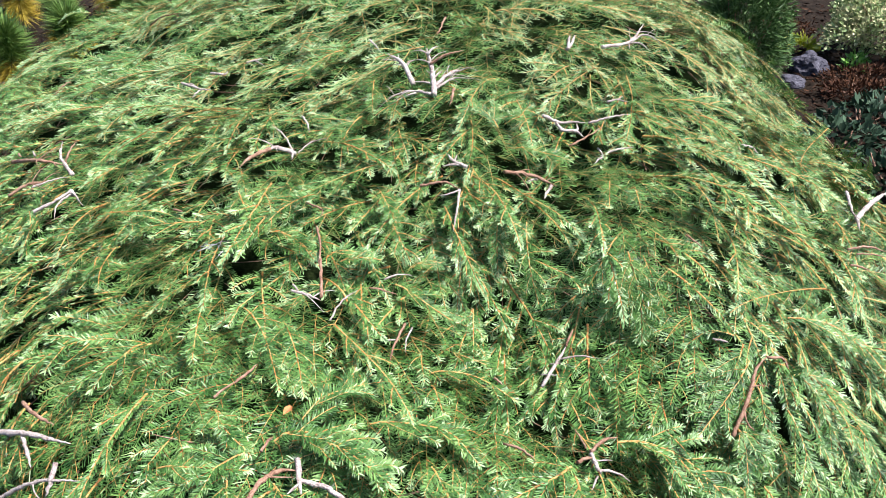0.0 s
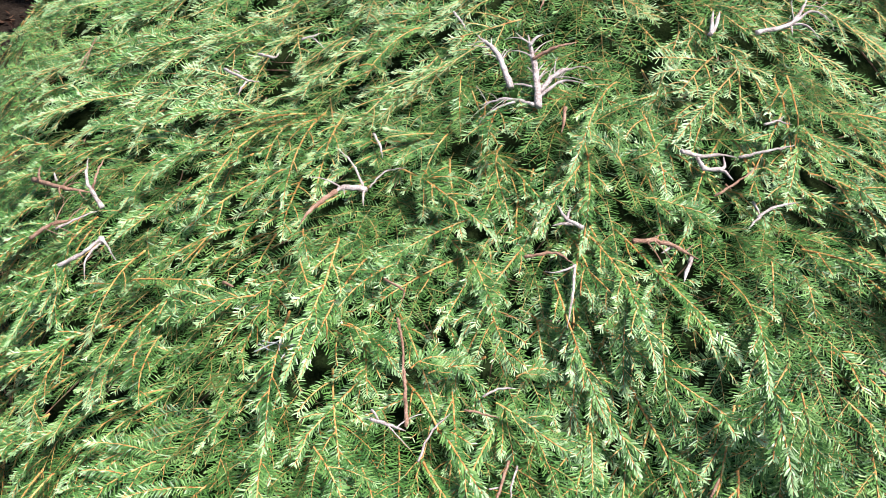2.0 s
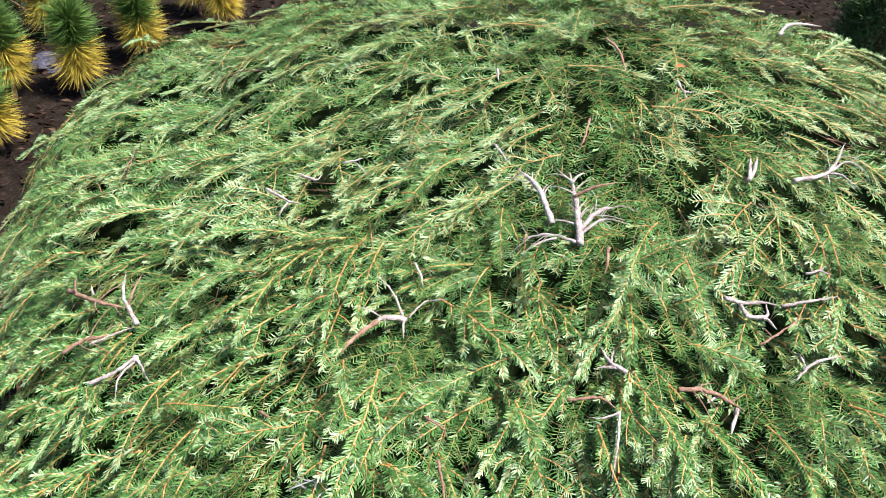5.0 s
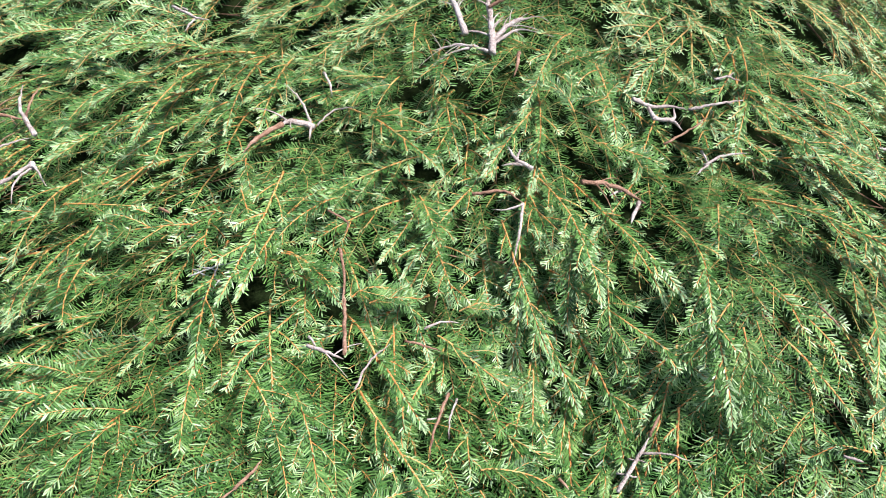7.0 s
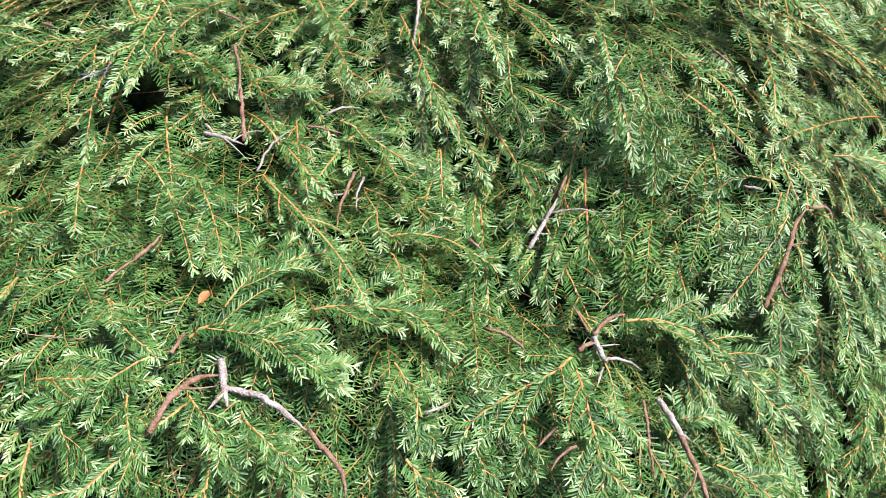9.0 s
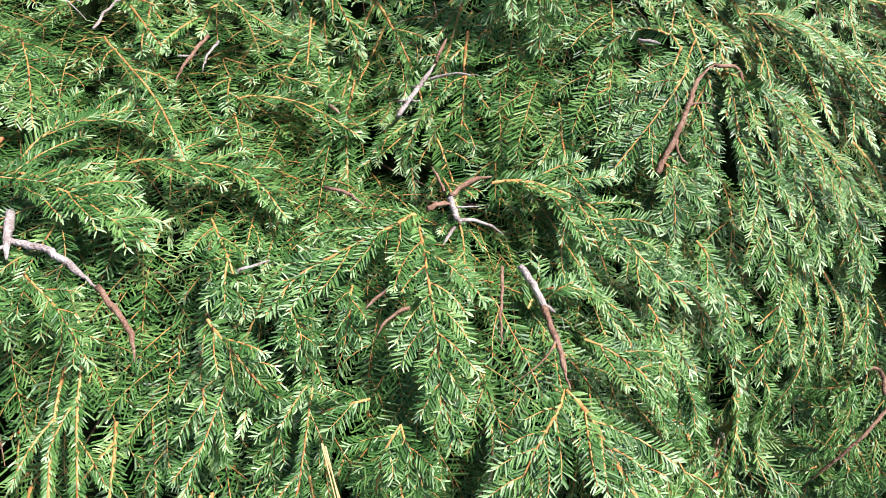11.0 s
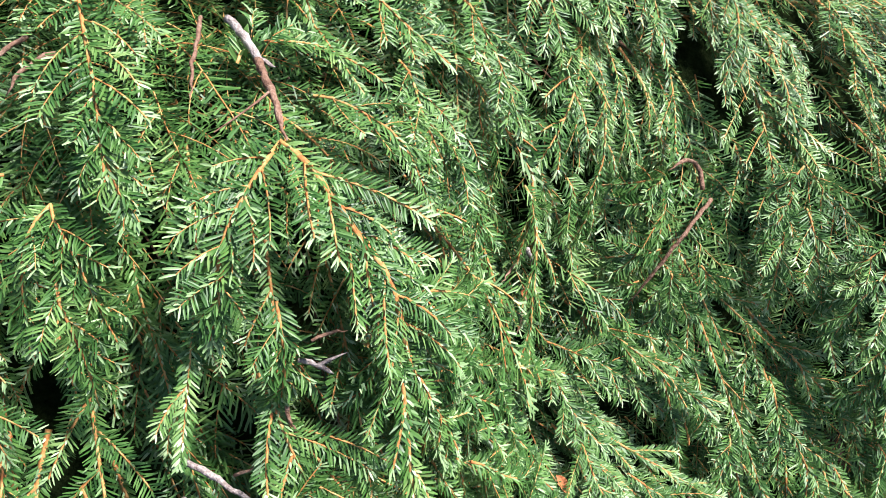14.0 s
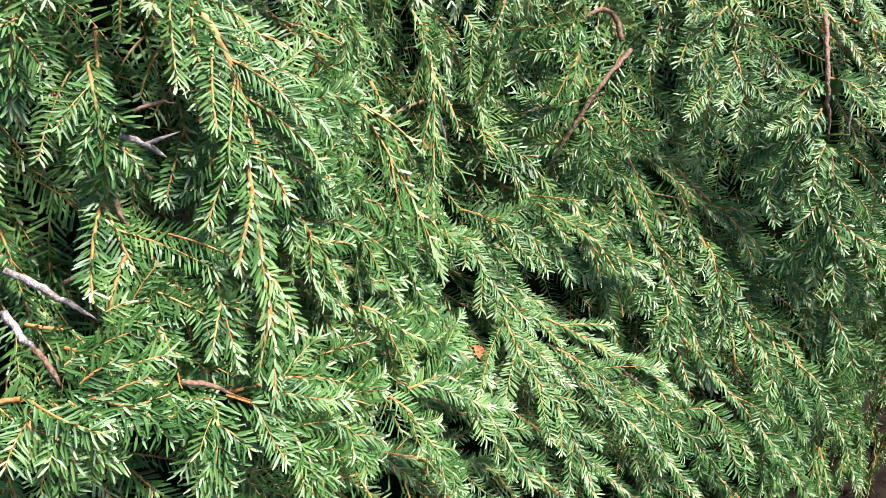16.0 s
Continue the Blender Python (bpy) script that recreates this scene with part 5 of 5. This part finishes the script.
shoot((-65.50, 23.76, -0.002), (-62.50, 20.72, -0.001), (-59.66, 18.32, 0.000), (-57.32, 16.77, 0.001), lift=0.0153, sides=11, stem=1.6e-3)
shoot((-66.50, 23.44, -0.005), (-64.00, 20.05, 0.000), (-62.18, 17.72, -0.011), lift=0.0153, sides=9, stem=1.6e-3)
shoot((-60.46, 19.41, -0.000), (-60.19, 16.88, -0.007), (-59.59, 15.08, -0.004), lift=0.0153, sides=10, stem=1.6e-3)
shoot((-59.77, 19.77, -0.002), (-57.65, 17.53, 0.001), (-56.78, 15.75, 0.000), lift=0.0153, sides=10, stem=1.6e-3)
shoot((-66.60, 20.57, 0.000), (-64.87, 17.92, -0.003), (-62.40, 15.54, -0.015), lift=0.0153, sides=10, stem=1.6e-3)
shoot((-60.36, 16.25, -0.012), (-60.90, 14.51, -0.009), (-60.73, 12.60, 0.000), (-60.78, 10.22, 0.001), lift=0.0153, sides=13, stem=1.6e-3)
shoot((-59.48, 14.38, -0.001), (-58.58, 12.82, 0.001), (-58.34, 11.11, 0.001), (-58.45, 8.99, 0.001), lift=0.0153, sides=12, stem=1.6e-3)
shoot((-56.76, 14.54, 0.001), (-55.80, 17.14, -0.002), lift=0.0153, sides=5, stem=1.6e-3)
shoot((-54.89, 17.72, -0.008), (-55.85, 16.71, -0.003), (-56.53, 15.27, 0.000), lift=0.0153, sides=7, stem=1.6e-3)
shoot((-52.59, 17.06, -0.043), (-53.54, 15.38, -0.035), (-55.21, 14.04, -0.001), lift=0.0153, sides=8, stem=1.6e-3)
shoot((-54.79, 16.75, -0.017), (-55.54, 15.33, -0.007), (-55.81, 14.43, -0.001), lift=0.0153, sides=7, stem=1.6e-3)
shoot((-52.56, 15.76, -0.037), (-53.61, 14.37, -0.006), (-54.39, 12.74, 0.000), lift=0.0153, sides=9, stem=1.6e-3)
shoot((-55.20, 14.44, -0.003), (-55.94, 13.66, -0.000), (-56.77, 12.74, 0.001), lift=0.0153, sides=6, stem=1.6e-3)
shoot((-52.93, 12.22, -0.001), (-53.53, 9.57, 0.000), (-53.72, 6.00, 0.000), lift=0.0153, sides=11, stem=1.6e-3)
shoot((-53.26, 12.57, -0.001), (-53.77, 10.69, 0.001), (-55.04, 9.35, 0.000), lift=0.0153, sides=8, stem=1.6e-3)
shoot((-54.71, 21.64, 0.028), (-55.17, 20.05, 0.011), (-56.24, 18.45, 0.001), lift=0.0208, sides=8, stem=1.6e-3)
shoot((-54.84, 21.93, 0.029), (-54.48, 20.05, 0.011), (-54.31, 18.75, -0.005), lift=0.0208, sides=6, stem=1.6e-3)
shoot((-49.61, 20.08, 0.034), (-50.10, 17.53, 0.010), (-50.49, 15.46, -0.012), (-51.05, 13.84, -0.017), lift=0.0235, sides=14, stem=2.2e-3)
shoot((-49.60, 20.29, 0.035), (-50.58, 18.95, 0.015), (-51.54, 17.09, -0.004), lift=0.0235, sides=10, stem=1.6e-3)
shoot((-49.06, 21.19, 0.033), (-50.18, 20.52, 0.030), (-50.95, 18.85, 0.007), lift=0.0235, sides=9, stem=1.6e-3)
shoot((-48.82, 21.18, 0.034), (-48.41, 20.17, 0.028), (-48.14, 19.63, 0.020), lift=0.0235, sides=6, stem=1.6e-3)
shoot((-49.96, 18.10, 0.013), (-49.72, 16.11, 0.000), (-49.30, 15.28, -0.006), lift=0.0235, sides=7, stem=1.6e-3)
shoot((-50.44, 15.42, -0.012), (-51.04, 15.15, -0.016), (-51.73, 14.93, -0.014), lift=0.0208, sides=5, stem=1.6e-3)
shoot((-50.39, 15.16, -0.014), (-50.20, 13.53, -0.014), (-49.85, 12.24, -0.002), lift=0.0208, sides=8, stem=1.6e-3)
shoot((-48.94, 23.91, -0.001), (-49.94, 23.29, -0.009), (-50.74, 22.78, -0.011), lift=0.0153, sides=7, stem=1.6e-3)
shoot((-49.68, 23.14, -0.001), (-50.91, 21.92, 0.001), (-51.72, 21.12, 0.004), lift=0.0153, sides=7, stem=1.6e-3)
shoot((-50.65, 21.78, 0.002), (-51.46, 20.30, 0.001), (-51.91, 18.58, -0.017), lift=0.0153, sides=8, stem=1.6e-3)
shoot((-60.65, 28.24, 0.000), (-60.42, 26.78, 0.000), (-59.99, 25.11, -0.007), lift=0.0153, sides=8, stem=1.6e-3)
shoot((-57.93, 27.19, 0.000), (-57.22, 24.95, -0.002), (-57.28, 22.23, -0.007), lift=0.0153, sides=9, stem=1.6e-3)
shoot((-63.85, 29.10, 0.000), (-64.79, 27.86, 0.000), lift=0.0153, sides=5, stem=1.6e-3)
shoot((-49.69, 22.45, 0.002), (-50.52, 20.38, 0.010), (-51.01, 18.38, 0.002), lift=0.0153, sides=9, stem=1.6e-3)
shoot((-66.81, 17.64, 0.000), (-66.21, 15.59, 0.000), (-65.30, 13.06, 0.001), lift=0.0153, sides=9, stem=1.6e-3)
shoot((-69.00, 18.87, 0.001), (-68.22, 16.60, 0.000), lift=0.0153, sides=6, stem=1.6e-3)
shoot((-50.81, 12.54, -0.010), (-50.75, 10.52, -0.000), (-50.13, 7.76, 0.000), lift=0.0153, sides=8, stem=1.6e-3)
shoot((-52.44, 11.05, -0.000), (-51.69, 9.38, 0.001), (-49.84, 6.19, 0.000), lift=0.0153, sides=8, stem=1.6e-3)
shoot((-55.98, 10.97, 0.001), (-55.04, 8.59, 0.001), (-53.59, 5.57, 0.000), lift=0.0153, sides=9, stem=1.6e-3)
shoot((-57.90, 12.15, 0.001), (-56.96, 10.29, 0.001), (-56.15, 7.92, 0.000), lift=0.0153, sides=9, stem=1.6e-3)
shoot((-75.20, 35.84, 0.000), (-75.43, 33.93, -0.009), (-75.09, 32.84, -0.003), lift=0.0153, sides=9, stem=1.6e-3)
shoot((-64.48, 31.81, 0.001), (-64.24, 29.96, 0.000), (-63.65, 28.17, 0.000), lift=0.0153, sides=9, stem=1.6e-3)
shoot((-77.67, 31.74, 0.000), (-77.43, 29.79, 0.001), (-77.61, 28.31, -0.002), lift=0.0153, sides=9, stem=1.6e-3)
shoot((-68.49, 25.88, -0.008), (-67.96, 23.51, -0.008), (-67.47, 21.03, -0.000), lift=0.0153, sides=10, stem=1.6e-3)



def limb(name, pts, thick, label):
    v, q = tube(np.array(pts, float), thick, 10)
    put(child(name, mesh_of(name, v, q, [BARK], None, True), hemlock, label))


def trunk_and_limbs():
    """The short bent trunk and the limbs that hold the mound up from inside."""
    rng = np.random.default_rng(77)
    top = np.array([CENTRE[0], CENTRE[1], 0.62])
    foot = np.array([CENTRE[0] + 0.05, CENTRE[1] + 0.04, bed(CENTRE[1]) - 0.05])
    h = np.linspace(0, 1, 9)[:, None]
    limb("trunk", foot + (top - foot) * h + 0.04 * np.sin(h * 5) * np.array([1, 0.5, 0]), np.linspace(0.07, 0.035, 9), "short grey-brown trunk inside the foliage")
    for i in range(9):
        az = i * 40.0 + rng.uniform(-12, 12)
        tip, nrm = on_mound(az, rng.uniform(18, 40), -0.16)
        a = top + (foot - top) * rng.uniform(0.0, 0.35)
        b = (a + tip[0]) / 2 + np.array([0, 0, 0.05])
        limb("limb", (1 - h) ** 2 * a + 2 * h * (1 - h) * b + h ** 2 * tip[0], np.linspace(0.024, 0.008, 9), "arching grey limb")



def keyed(x):
    """One whole number for each 2 cm cell."""
    c = np.floor(x / 0.02).astype(np.int64) + 500
    return c[:, 0] * 1000000 + c[:, 1] * 1000 + c[:, 2]


CLEAR, CLEAR_UP = np.concatenate(BARE), np.concatenate(BARE_UP)
CLOSE = np.unique(np.concatenate([keyed(CLEAR + CLEAR_UP * h + np.array((a, b, c)) * 0.014) for h in (0, 0.018, 0.036) for a in (-1, 0, 1) for b in (-1, 0, 1) for c in (-1, 0, 1)]))


def beside(v, hot):
    """How high points lie over the nearest bare branch, and how far to its side."""
    rel = v[hot, None] - CLEAR[None]
    up = np.broadcast_to(CLEAR_UP[None], rel.shape)
    h = np.sum(rel * up, 2)
    side = np.linalg.norm(rel - h[..., None] * up, axis=2)
    k = np.argmin(side + 0.25 * np.abs(h), 1)
    i = np.arange(len(hot))
    return h[i, k], side[i, k], CLEAR_UP[k]


def over_branch(line):
    """The least sideways distance between a line of the foliage and a bare branch that it would cover."""
    h, side, _ = beside(line, np.arange(len(line)))
    return np.min(np.where((h > -0.01) & (h < 0.07), side, 1.0))


def open_up(v, q, m, wide=0.012):
    """Shoots pass under the bare branches, and needles that would cover one are gone."""
    hot = np.flatnonzero(np.isin(keyed(v), CLOSE))
    if len(hot) == 0:
        return v, q, m
    h, side, up = beside(v, hot)
    cover = (side < wide) & (h > -0.007)
    low = cover & (h < 0.012)
    v = v.copy()
    v[hot] -= up * np.where(low, h + 0.009, 0)[:, None]
    gone = np.zeros(len(v), bool)
    gone[hot[cover & ~low]] = True
    stay = ~gone[q].any(1)
    return v, q[stay], m[stay]


for v, q, m in PENDING:
    v, q, m = open_up(v, q, m, 0.008)
    put(child("leafy_shoot", mesh_of("leafy_shoot", v, q, LEAF_MATS, m), hemlock))
trunk_and_limbs()
shade_shell()
inner_brushwood()
scatter()


# ---------------------------------------------------------------- ground
def ground():
    far = np.concatenate([-np.geomspace(300, 6.5, 14), np.linspace(-6, 6, 97), np.geomspace(6.5, 300, 14)])
    X, Y = np.meshgrid(far, far + 2.0)
    Z = bed(Y.ravel()) + np.array([0.02 * noise.noise(Vector((x * 3, y * 3, 0))) + 0.008 * noise.noise(Vector((x * 14, y * 14, 4))) for x, y in zip(X.ravel(), Y.ravel())])
    n = len(far)
    i, j = np.meshgrid(np.arange(n - 1), np.arange(n - 1), indexing="ij")
    a = i * n + j
    q = np.stack([a, a + 1, a + n + 1, a + n], -1).reshape(-1, 4)
    tagged(new("ground", mesh_of("ground", np.stack([X.ravel(), Y.ravel(), Z], 1), q, [SOIL], None, True)), "brown bark mulch and bare soil of a garden bed", "ground", kind="structure")


ground()


# ---------------------------------------------------------------- garden behind the mound
def leaf_blades(rng, base, way, length, width, cup=0.15):
    """Pointed leaf blades, one folded quad pair each, from base points along ways."""
    n = len(base)
    ref = rng.normal(0, 1, (n, 3)) + np.array([0, 0, 1.5])
    side = unit(np.cross(way, ref))
    up = np.cross(side, way)
    L, W = np.reshape(length, (-1, 1)), np.reshape(width, (-1, 1))
    v = np.stack([base, base + way * L * 0.5 + side * W + up * W * cup, base + way * L, base + way * L * 0.5 - side * W + up * W * cup, base + way * L * 0.5 - up * W * cup], 1)
    i = np.arange(n)[:, None] * 5
    q = np.stack([i + [0, 1, 2, 4], i + [0, 4, 2, 3]], 1).reshape(-1, 4)
    return v.reshape(-1, 3), q


def pine(x, y, height, spread, seed, lean=0.0):
    """A small pine shoot: green needles round the leader, yellowing ones below."""
    rng = np.random.default_rng(seed)
    thing = tagged(new("dwarf_pine"), "small pine shoot, green above with yellow needles below", "pine", "dwarf pines behind the mound")
    thing.location = (x, y, 0)
    z = np.linspace(-0.02, height * 0.75, 8)
    stem = np.stack([lean * (z / height) ** 2, 0.02 * np.sin(z * 9 + seed), z], 1)
    v, q = tube(stem, np.linspace(0.012, 0.005, 8), 7)
    child("stem", mesh_of("stem", v, q, [RUST], None, True), thing)
    for name, mat, n, z0, z1, t0, t1 in (("yellow_needles", PINE_GOLD, 1200, 0.26, 0.50, -0.70, 0.35), ("green_needles", PINE_GREEN, 2200, 0.46, 0.80, -0.05, 1.35)):
        h = rng.uniform(z0, z1, n)
        a = rng.uniform(0, 2 * np.pi, n)
        tilt = rng.uniform(t0, t1, n)
        way = np.stack([np.cos(a) * np.cos(tilt), np.sin(a) * np.cos(tilt), np.sin(tilt)], 1)
        base = np.stack([np.interp(h * height, z, stem[:, 0]), np.interp(h * height, z, stem[:, 1]), h * height], 1)
        v, q = leaf_blades(rng, base, way, spread * rng.uniform(0.6, 1.1, n), np.full(n, 0.0018))
        child(name, mesh_of(name, v, q, [mat]), thing, kind="stuff")


def bush(name, label, category, x, y, size, n, blade, mat, seed, z0=0.0, stems=7):
    """A leafy bush: bare stems from the soil and a loose crown of single leaves."""
    rng = np.random.default_rng(seed)
    thing = tagged(new(name), label, category)
    thing.location = (x, y, 0)
    for k in range(stems):
        a = rng.uniform(0, 6.28)
        s = np.linspace(0, 1, 7)[:, None]
        tip = np.array([math.cos(a) * size[0] * 0.7, math.sin(a) * size[1] * 0.7, z0 + size[2] * rng.uniform(0.8, 1.2)])
        line = s * tip - np.array([0, 0, 0.02]) + 0.12 * size[2] * np.sin(s * 3.1) * rng.normal(0, 1, 3)
        v, q = tube(line, np.linspace(0.008, 0.002, 7), 5)
        child("stem", mesh_of("stem", v, q, [RUST], None, True), thing)
    d = unit(rng.normal(0, 1, (n, 3)))
    d[:, 2] = np.abs(d[:, 2]) * 0.95 - 0.1
    rad = rng.uniform(0.45, 1.0, n) ** 0.6
    lump = np.array([1 + 0.35 * noise.noise(Vector(w * 2.3) + Vector((seed, 0, 0))) for w in d])
    base = d * (rad * lump)[:, None] * np.array(size) + np.array([0, 0, z0 + size[2] * 0.25])
    base[:, 2] = np.maximum(base[:, 2], 0.01)
    way = unit(d + rng.normal(0, 0.6, (n, 3)) + np.array([0, 0, 0.2]))
    v, q = leaf_blades(rng, base, way, blade[0] * rng.uniform(0.6, 1.2, n), blade[1] * rng.uniform(0.7, 1.2, n))
    child("leaves", mesh_of("leaves", v, q, [mat]), thing, kind="stuff")


def rock(x, y, size, seed):
    me = bpy.data.meshes.new("rock")
    bm = bmesh.new()
    bmesh.ops.create_icosphere(bm, subdivisions=4, radius=1.0)
    for v in bm.verts:
        k = 1 + 0.35 * noise.noise(v.co * 1.6 + Vector((seed, 0, 0))) + 0.12 * noise.noise(v.co * 5) + 0.06 * abs(noise.noise(v.co * 11))
        v.co = Vector((v.co.x * k * size[0], v.co.y * k * size[1], max(-0.04, v.co.z * k * size[2])))
    bm.to_mesh(me)
    bm.free()
    me.materials.append(STONE)
    ob = tagged(new("rock", me), "rough blue-grey garden rock lying on the mulch", "rock", "rocks behind the mound")
    ob.location = (x, y, size[2] * 0.35)


for px, py, ph, ps, lean in ((-2.15, 4.38, 0.47, 0.15, 0.02), (-1.86, 4.86, 0.50, 0.15, 0.0), (-2.30, 3.97, 0.50, 0.155, 0.02), (-2.62, 3.90, 0.52, 0.16, -0.03), (-2.31, 4.70, 0.52, 0.15, 0.0), (-2.40, 3.38, 0.46, 0.15, 0.02), (-2.10, 5.10, 0.50, 0.15, 0.0), (-2.80, 4.60, 0.52, 0.15, 0.03), (-2.92, 5.35, 0.52, 0.16, 0.0), (-2.45, 5.7, 0.54, 0.16, 0.02), (-2.85, 3.3, 0.48, 0.15, 0.0)):
    pine(px, py, ph, ps, int(-px * 100 + py * 10), lean)
bush("conifer_bush", "soft dark green conifer bush in shade", "bush", 1.67, 4.48, (0.27, 0.22, 0.62), 12000, (0.05, 0.004), MOSSY, 3)
bush("lime_plant", "low lime-yellow leafed plant behind a rock", "plant", 2.24, 5.0, (0.12, 0.10, 0.09), 170, (0.05, 0.014), LIME, 4, stems=4)
bush("buff_shrub", "open shrub with small buff and green leaves", "shrub", 2.76, 4.85, (0.46, 0.36, 0.36), 9000, (0.034, 0.010), PINKISH, 5, 0.06)
bush("red_leaf_plant", "low red-brown leaved plant under the shrub", "plant", 2.42, 4.42, (0.30, 0.18, 0.08), 700, (0.035, 0.006), RED, 6, stems=5)
bush("red_leaf_plant", "low red-brown leaved plant under the shrub", "plant", 2.30, 4.15, (0.30, 0.16, 0.10), 900, (0.035, 0.007), RED, 9, stems=5)
bush("red_leaf_plant", "low red-brown leaved plant under the shrub", "plant", 2.25, 5.45, (0.30, 0.25, 0.10), 600, (0.035, 0.006), RED, 8, stems=4)
for bx, by, k in ((1.88, 3.5, 11), (2.10, 3.75, 12), (2.36, 3.95, 13), (2.3, 3.45, 14), (1.95, 3.1, 15)):
    bush("broad_leaf_plant", "low plant with bluish-green broad leaves", "plant", bx, by, (0.2, 0.17, 0.11), 170, (0.06, 0.016), SLATE, k, stems=6)
bush("broad_leaf_plant", "low plant with bluish-green broad leaves", "plant", -3.15, 5.0, (0.3, 0.25, 0.2), 260, (0.09, 0.026), SLATE, 21, stems=6)
bush("green_tuft", "small fresh green leafy tuft under the buff shrub", "plant", 2.44, 4.62, (0.07, 0.06, 0.10), 160, (0.05, 0.008), FRESH, 31, stems=3)
rock(2.16, 4.62, (0.11, 0.09, 0.085), 1.0)
rock(1.98, 4.4, (0.08, 0.07, 0.04), 5.0)
rock(-2.62, 4.25, (0.10, 0.09, 0.05), 9.0)


def litter():
    """Bark chips over the bed."""
    rng = np.random.default_rng(5)
    n = 5200
    x = np.concatenate([rng.uniform(-3.4, -1.2, n // 2), rng.uniform(1.0, 3.4, n // 2)])
    y = rng.uniform(2.2, 6.2, n)
    a, t = rng.uniform(0, 6.28, n), rng.normal(0, 0.3, n)
    way = np.stack([np.cos(a) * np.cos(t), np.sin(a) * np.cos(t), np.sin(t)], 1)
    v, q = leaf_blades(rng, np.stack([x, y, bed(y) + rng.uniform(0.01, 0.03, n)], 1), way, rng.uniform(0.02, 0.07, n), rng.uniform(0.003, 0.012, n), 0.5)
    chips = mesh_of("bark_chips", v, q, [CHIP])
    tagged(new("bark_chips", chips), "scattered brown bark chips and dry litter on soil", "mulch", kind="stuff")


# Chip colours lowered with the soil, to hold the bed's shade.
CHIP = leafy("shaded_bark_chip", [(0.2, (0.008, 0.004, 0.003)), (0.6, (0.030, 0.015, 0.010)), (1.0, (0.10, 0.06, 0.04))], rough=0.9, spec=0.05, through_light=0.02)
litter()


# fallen bits lying on the shoots
def fallen_needles(name, label, *nodes):
    line, nrm = spline(nodes, 0.03)
    v, q = tube(line, np.linspace(0.0009, 0.0005, len(line)), 5)
    tagged(new(name, mesh_of(name, v, q, [STRAW], None, True)), label, "pine needle", "fallen pine needles")


def fallen_leaf(az, el, turn, length, lift=0.015):
    p, nrm = on_mound(az, el, lift)
    me = bpy.data.meshes.new("fallen_leaf")
    bm = bmesh.new()
    rows = []
    for i in range(9):
        s = i / 8
        w = 0.24 * length * math.sin(math.pi * s ** 0.8) + 0.0003
        rows.append([bm.verts.new((s * length, k * w, 0.10 * length * s * s + 0.5 * w * k * k)) for k in (-1, -0.5, 0, 0.5, 1)])
    for a, b in zip(rows, rows[1:]):
        for k in range(4):
            bm.faces.new((a[k], a[k + 1], b[k + 1], b[k]))
    bm.to_mesh(me)
    bm.free()
    me.materials.append(DEADLEAF)
    ob = tagged(new("fallen_leaf", me), "small curled rust-brown dead leaf caught in the needles", "leaf", "fallen leaves")
    f = flow(p, nrm)[0]
    f = f * math.cos(turn) + np.cross(nrm[0], f) * math.sin(turn)
    ob.matrix_world = Matrix.Translation(p[0]) @ Matrix(frame_at(p[0], nrm[0], f).tolist()).to_4x4()


fallen_needles("pine_needle", "long straw-coloured dead pine needle lying on the shoots", (-80.20, 33.84, 0.028), (-79.98, 32.49, 0.030), (-79.83, 30.79, 0.030))
fallen_needles("pine_needle", "long straw-coloured dead pine needle lying on the shoots", (-80.37, 33.37, -0.002), (-79.98, 31.81, -0.000), (-79.61, 30.19, 0.001))
fallen_needles("pine_needle", "long straw-coloured dead pine needle lying on the shoots", (-80.40, 33.40, -0.002), (-80.14, 31.83, 0.000), (-79.89, 30.30, 0.000))
fallen_leaf(-62.61, 15.76, 0.15, 0.026, 0.009)
fallen_leaf(-96.63, 43.58, -0.4, 0.022)
fallen_leaf(-61.5, 23.64, 1.3, 0.02)
fallen_leaf(-58.5, 9.99, 0.2, 0.016)
fallen_leaf(21.72, 77.24, 1.2, 0.022)
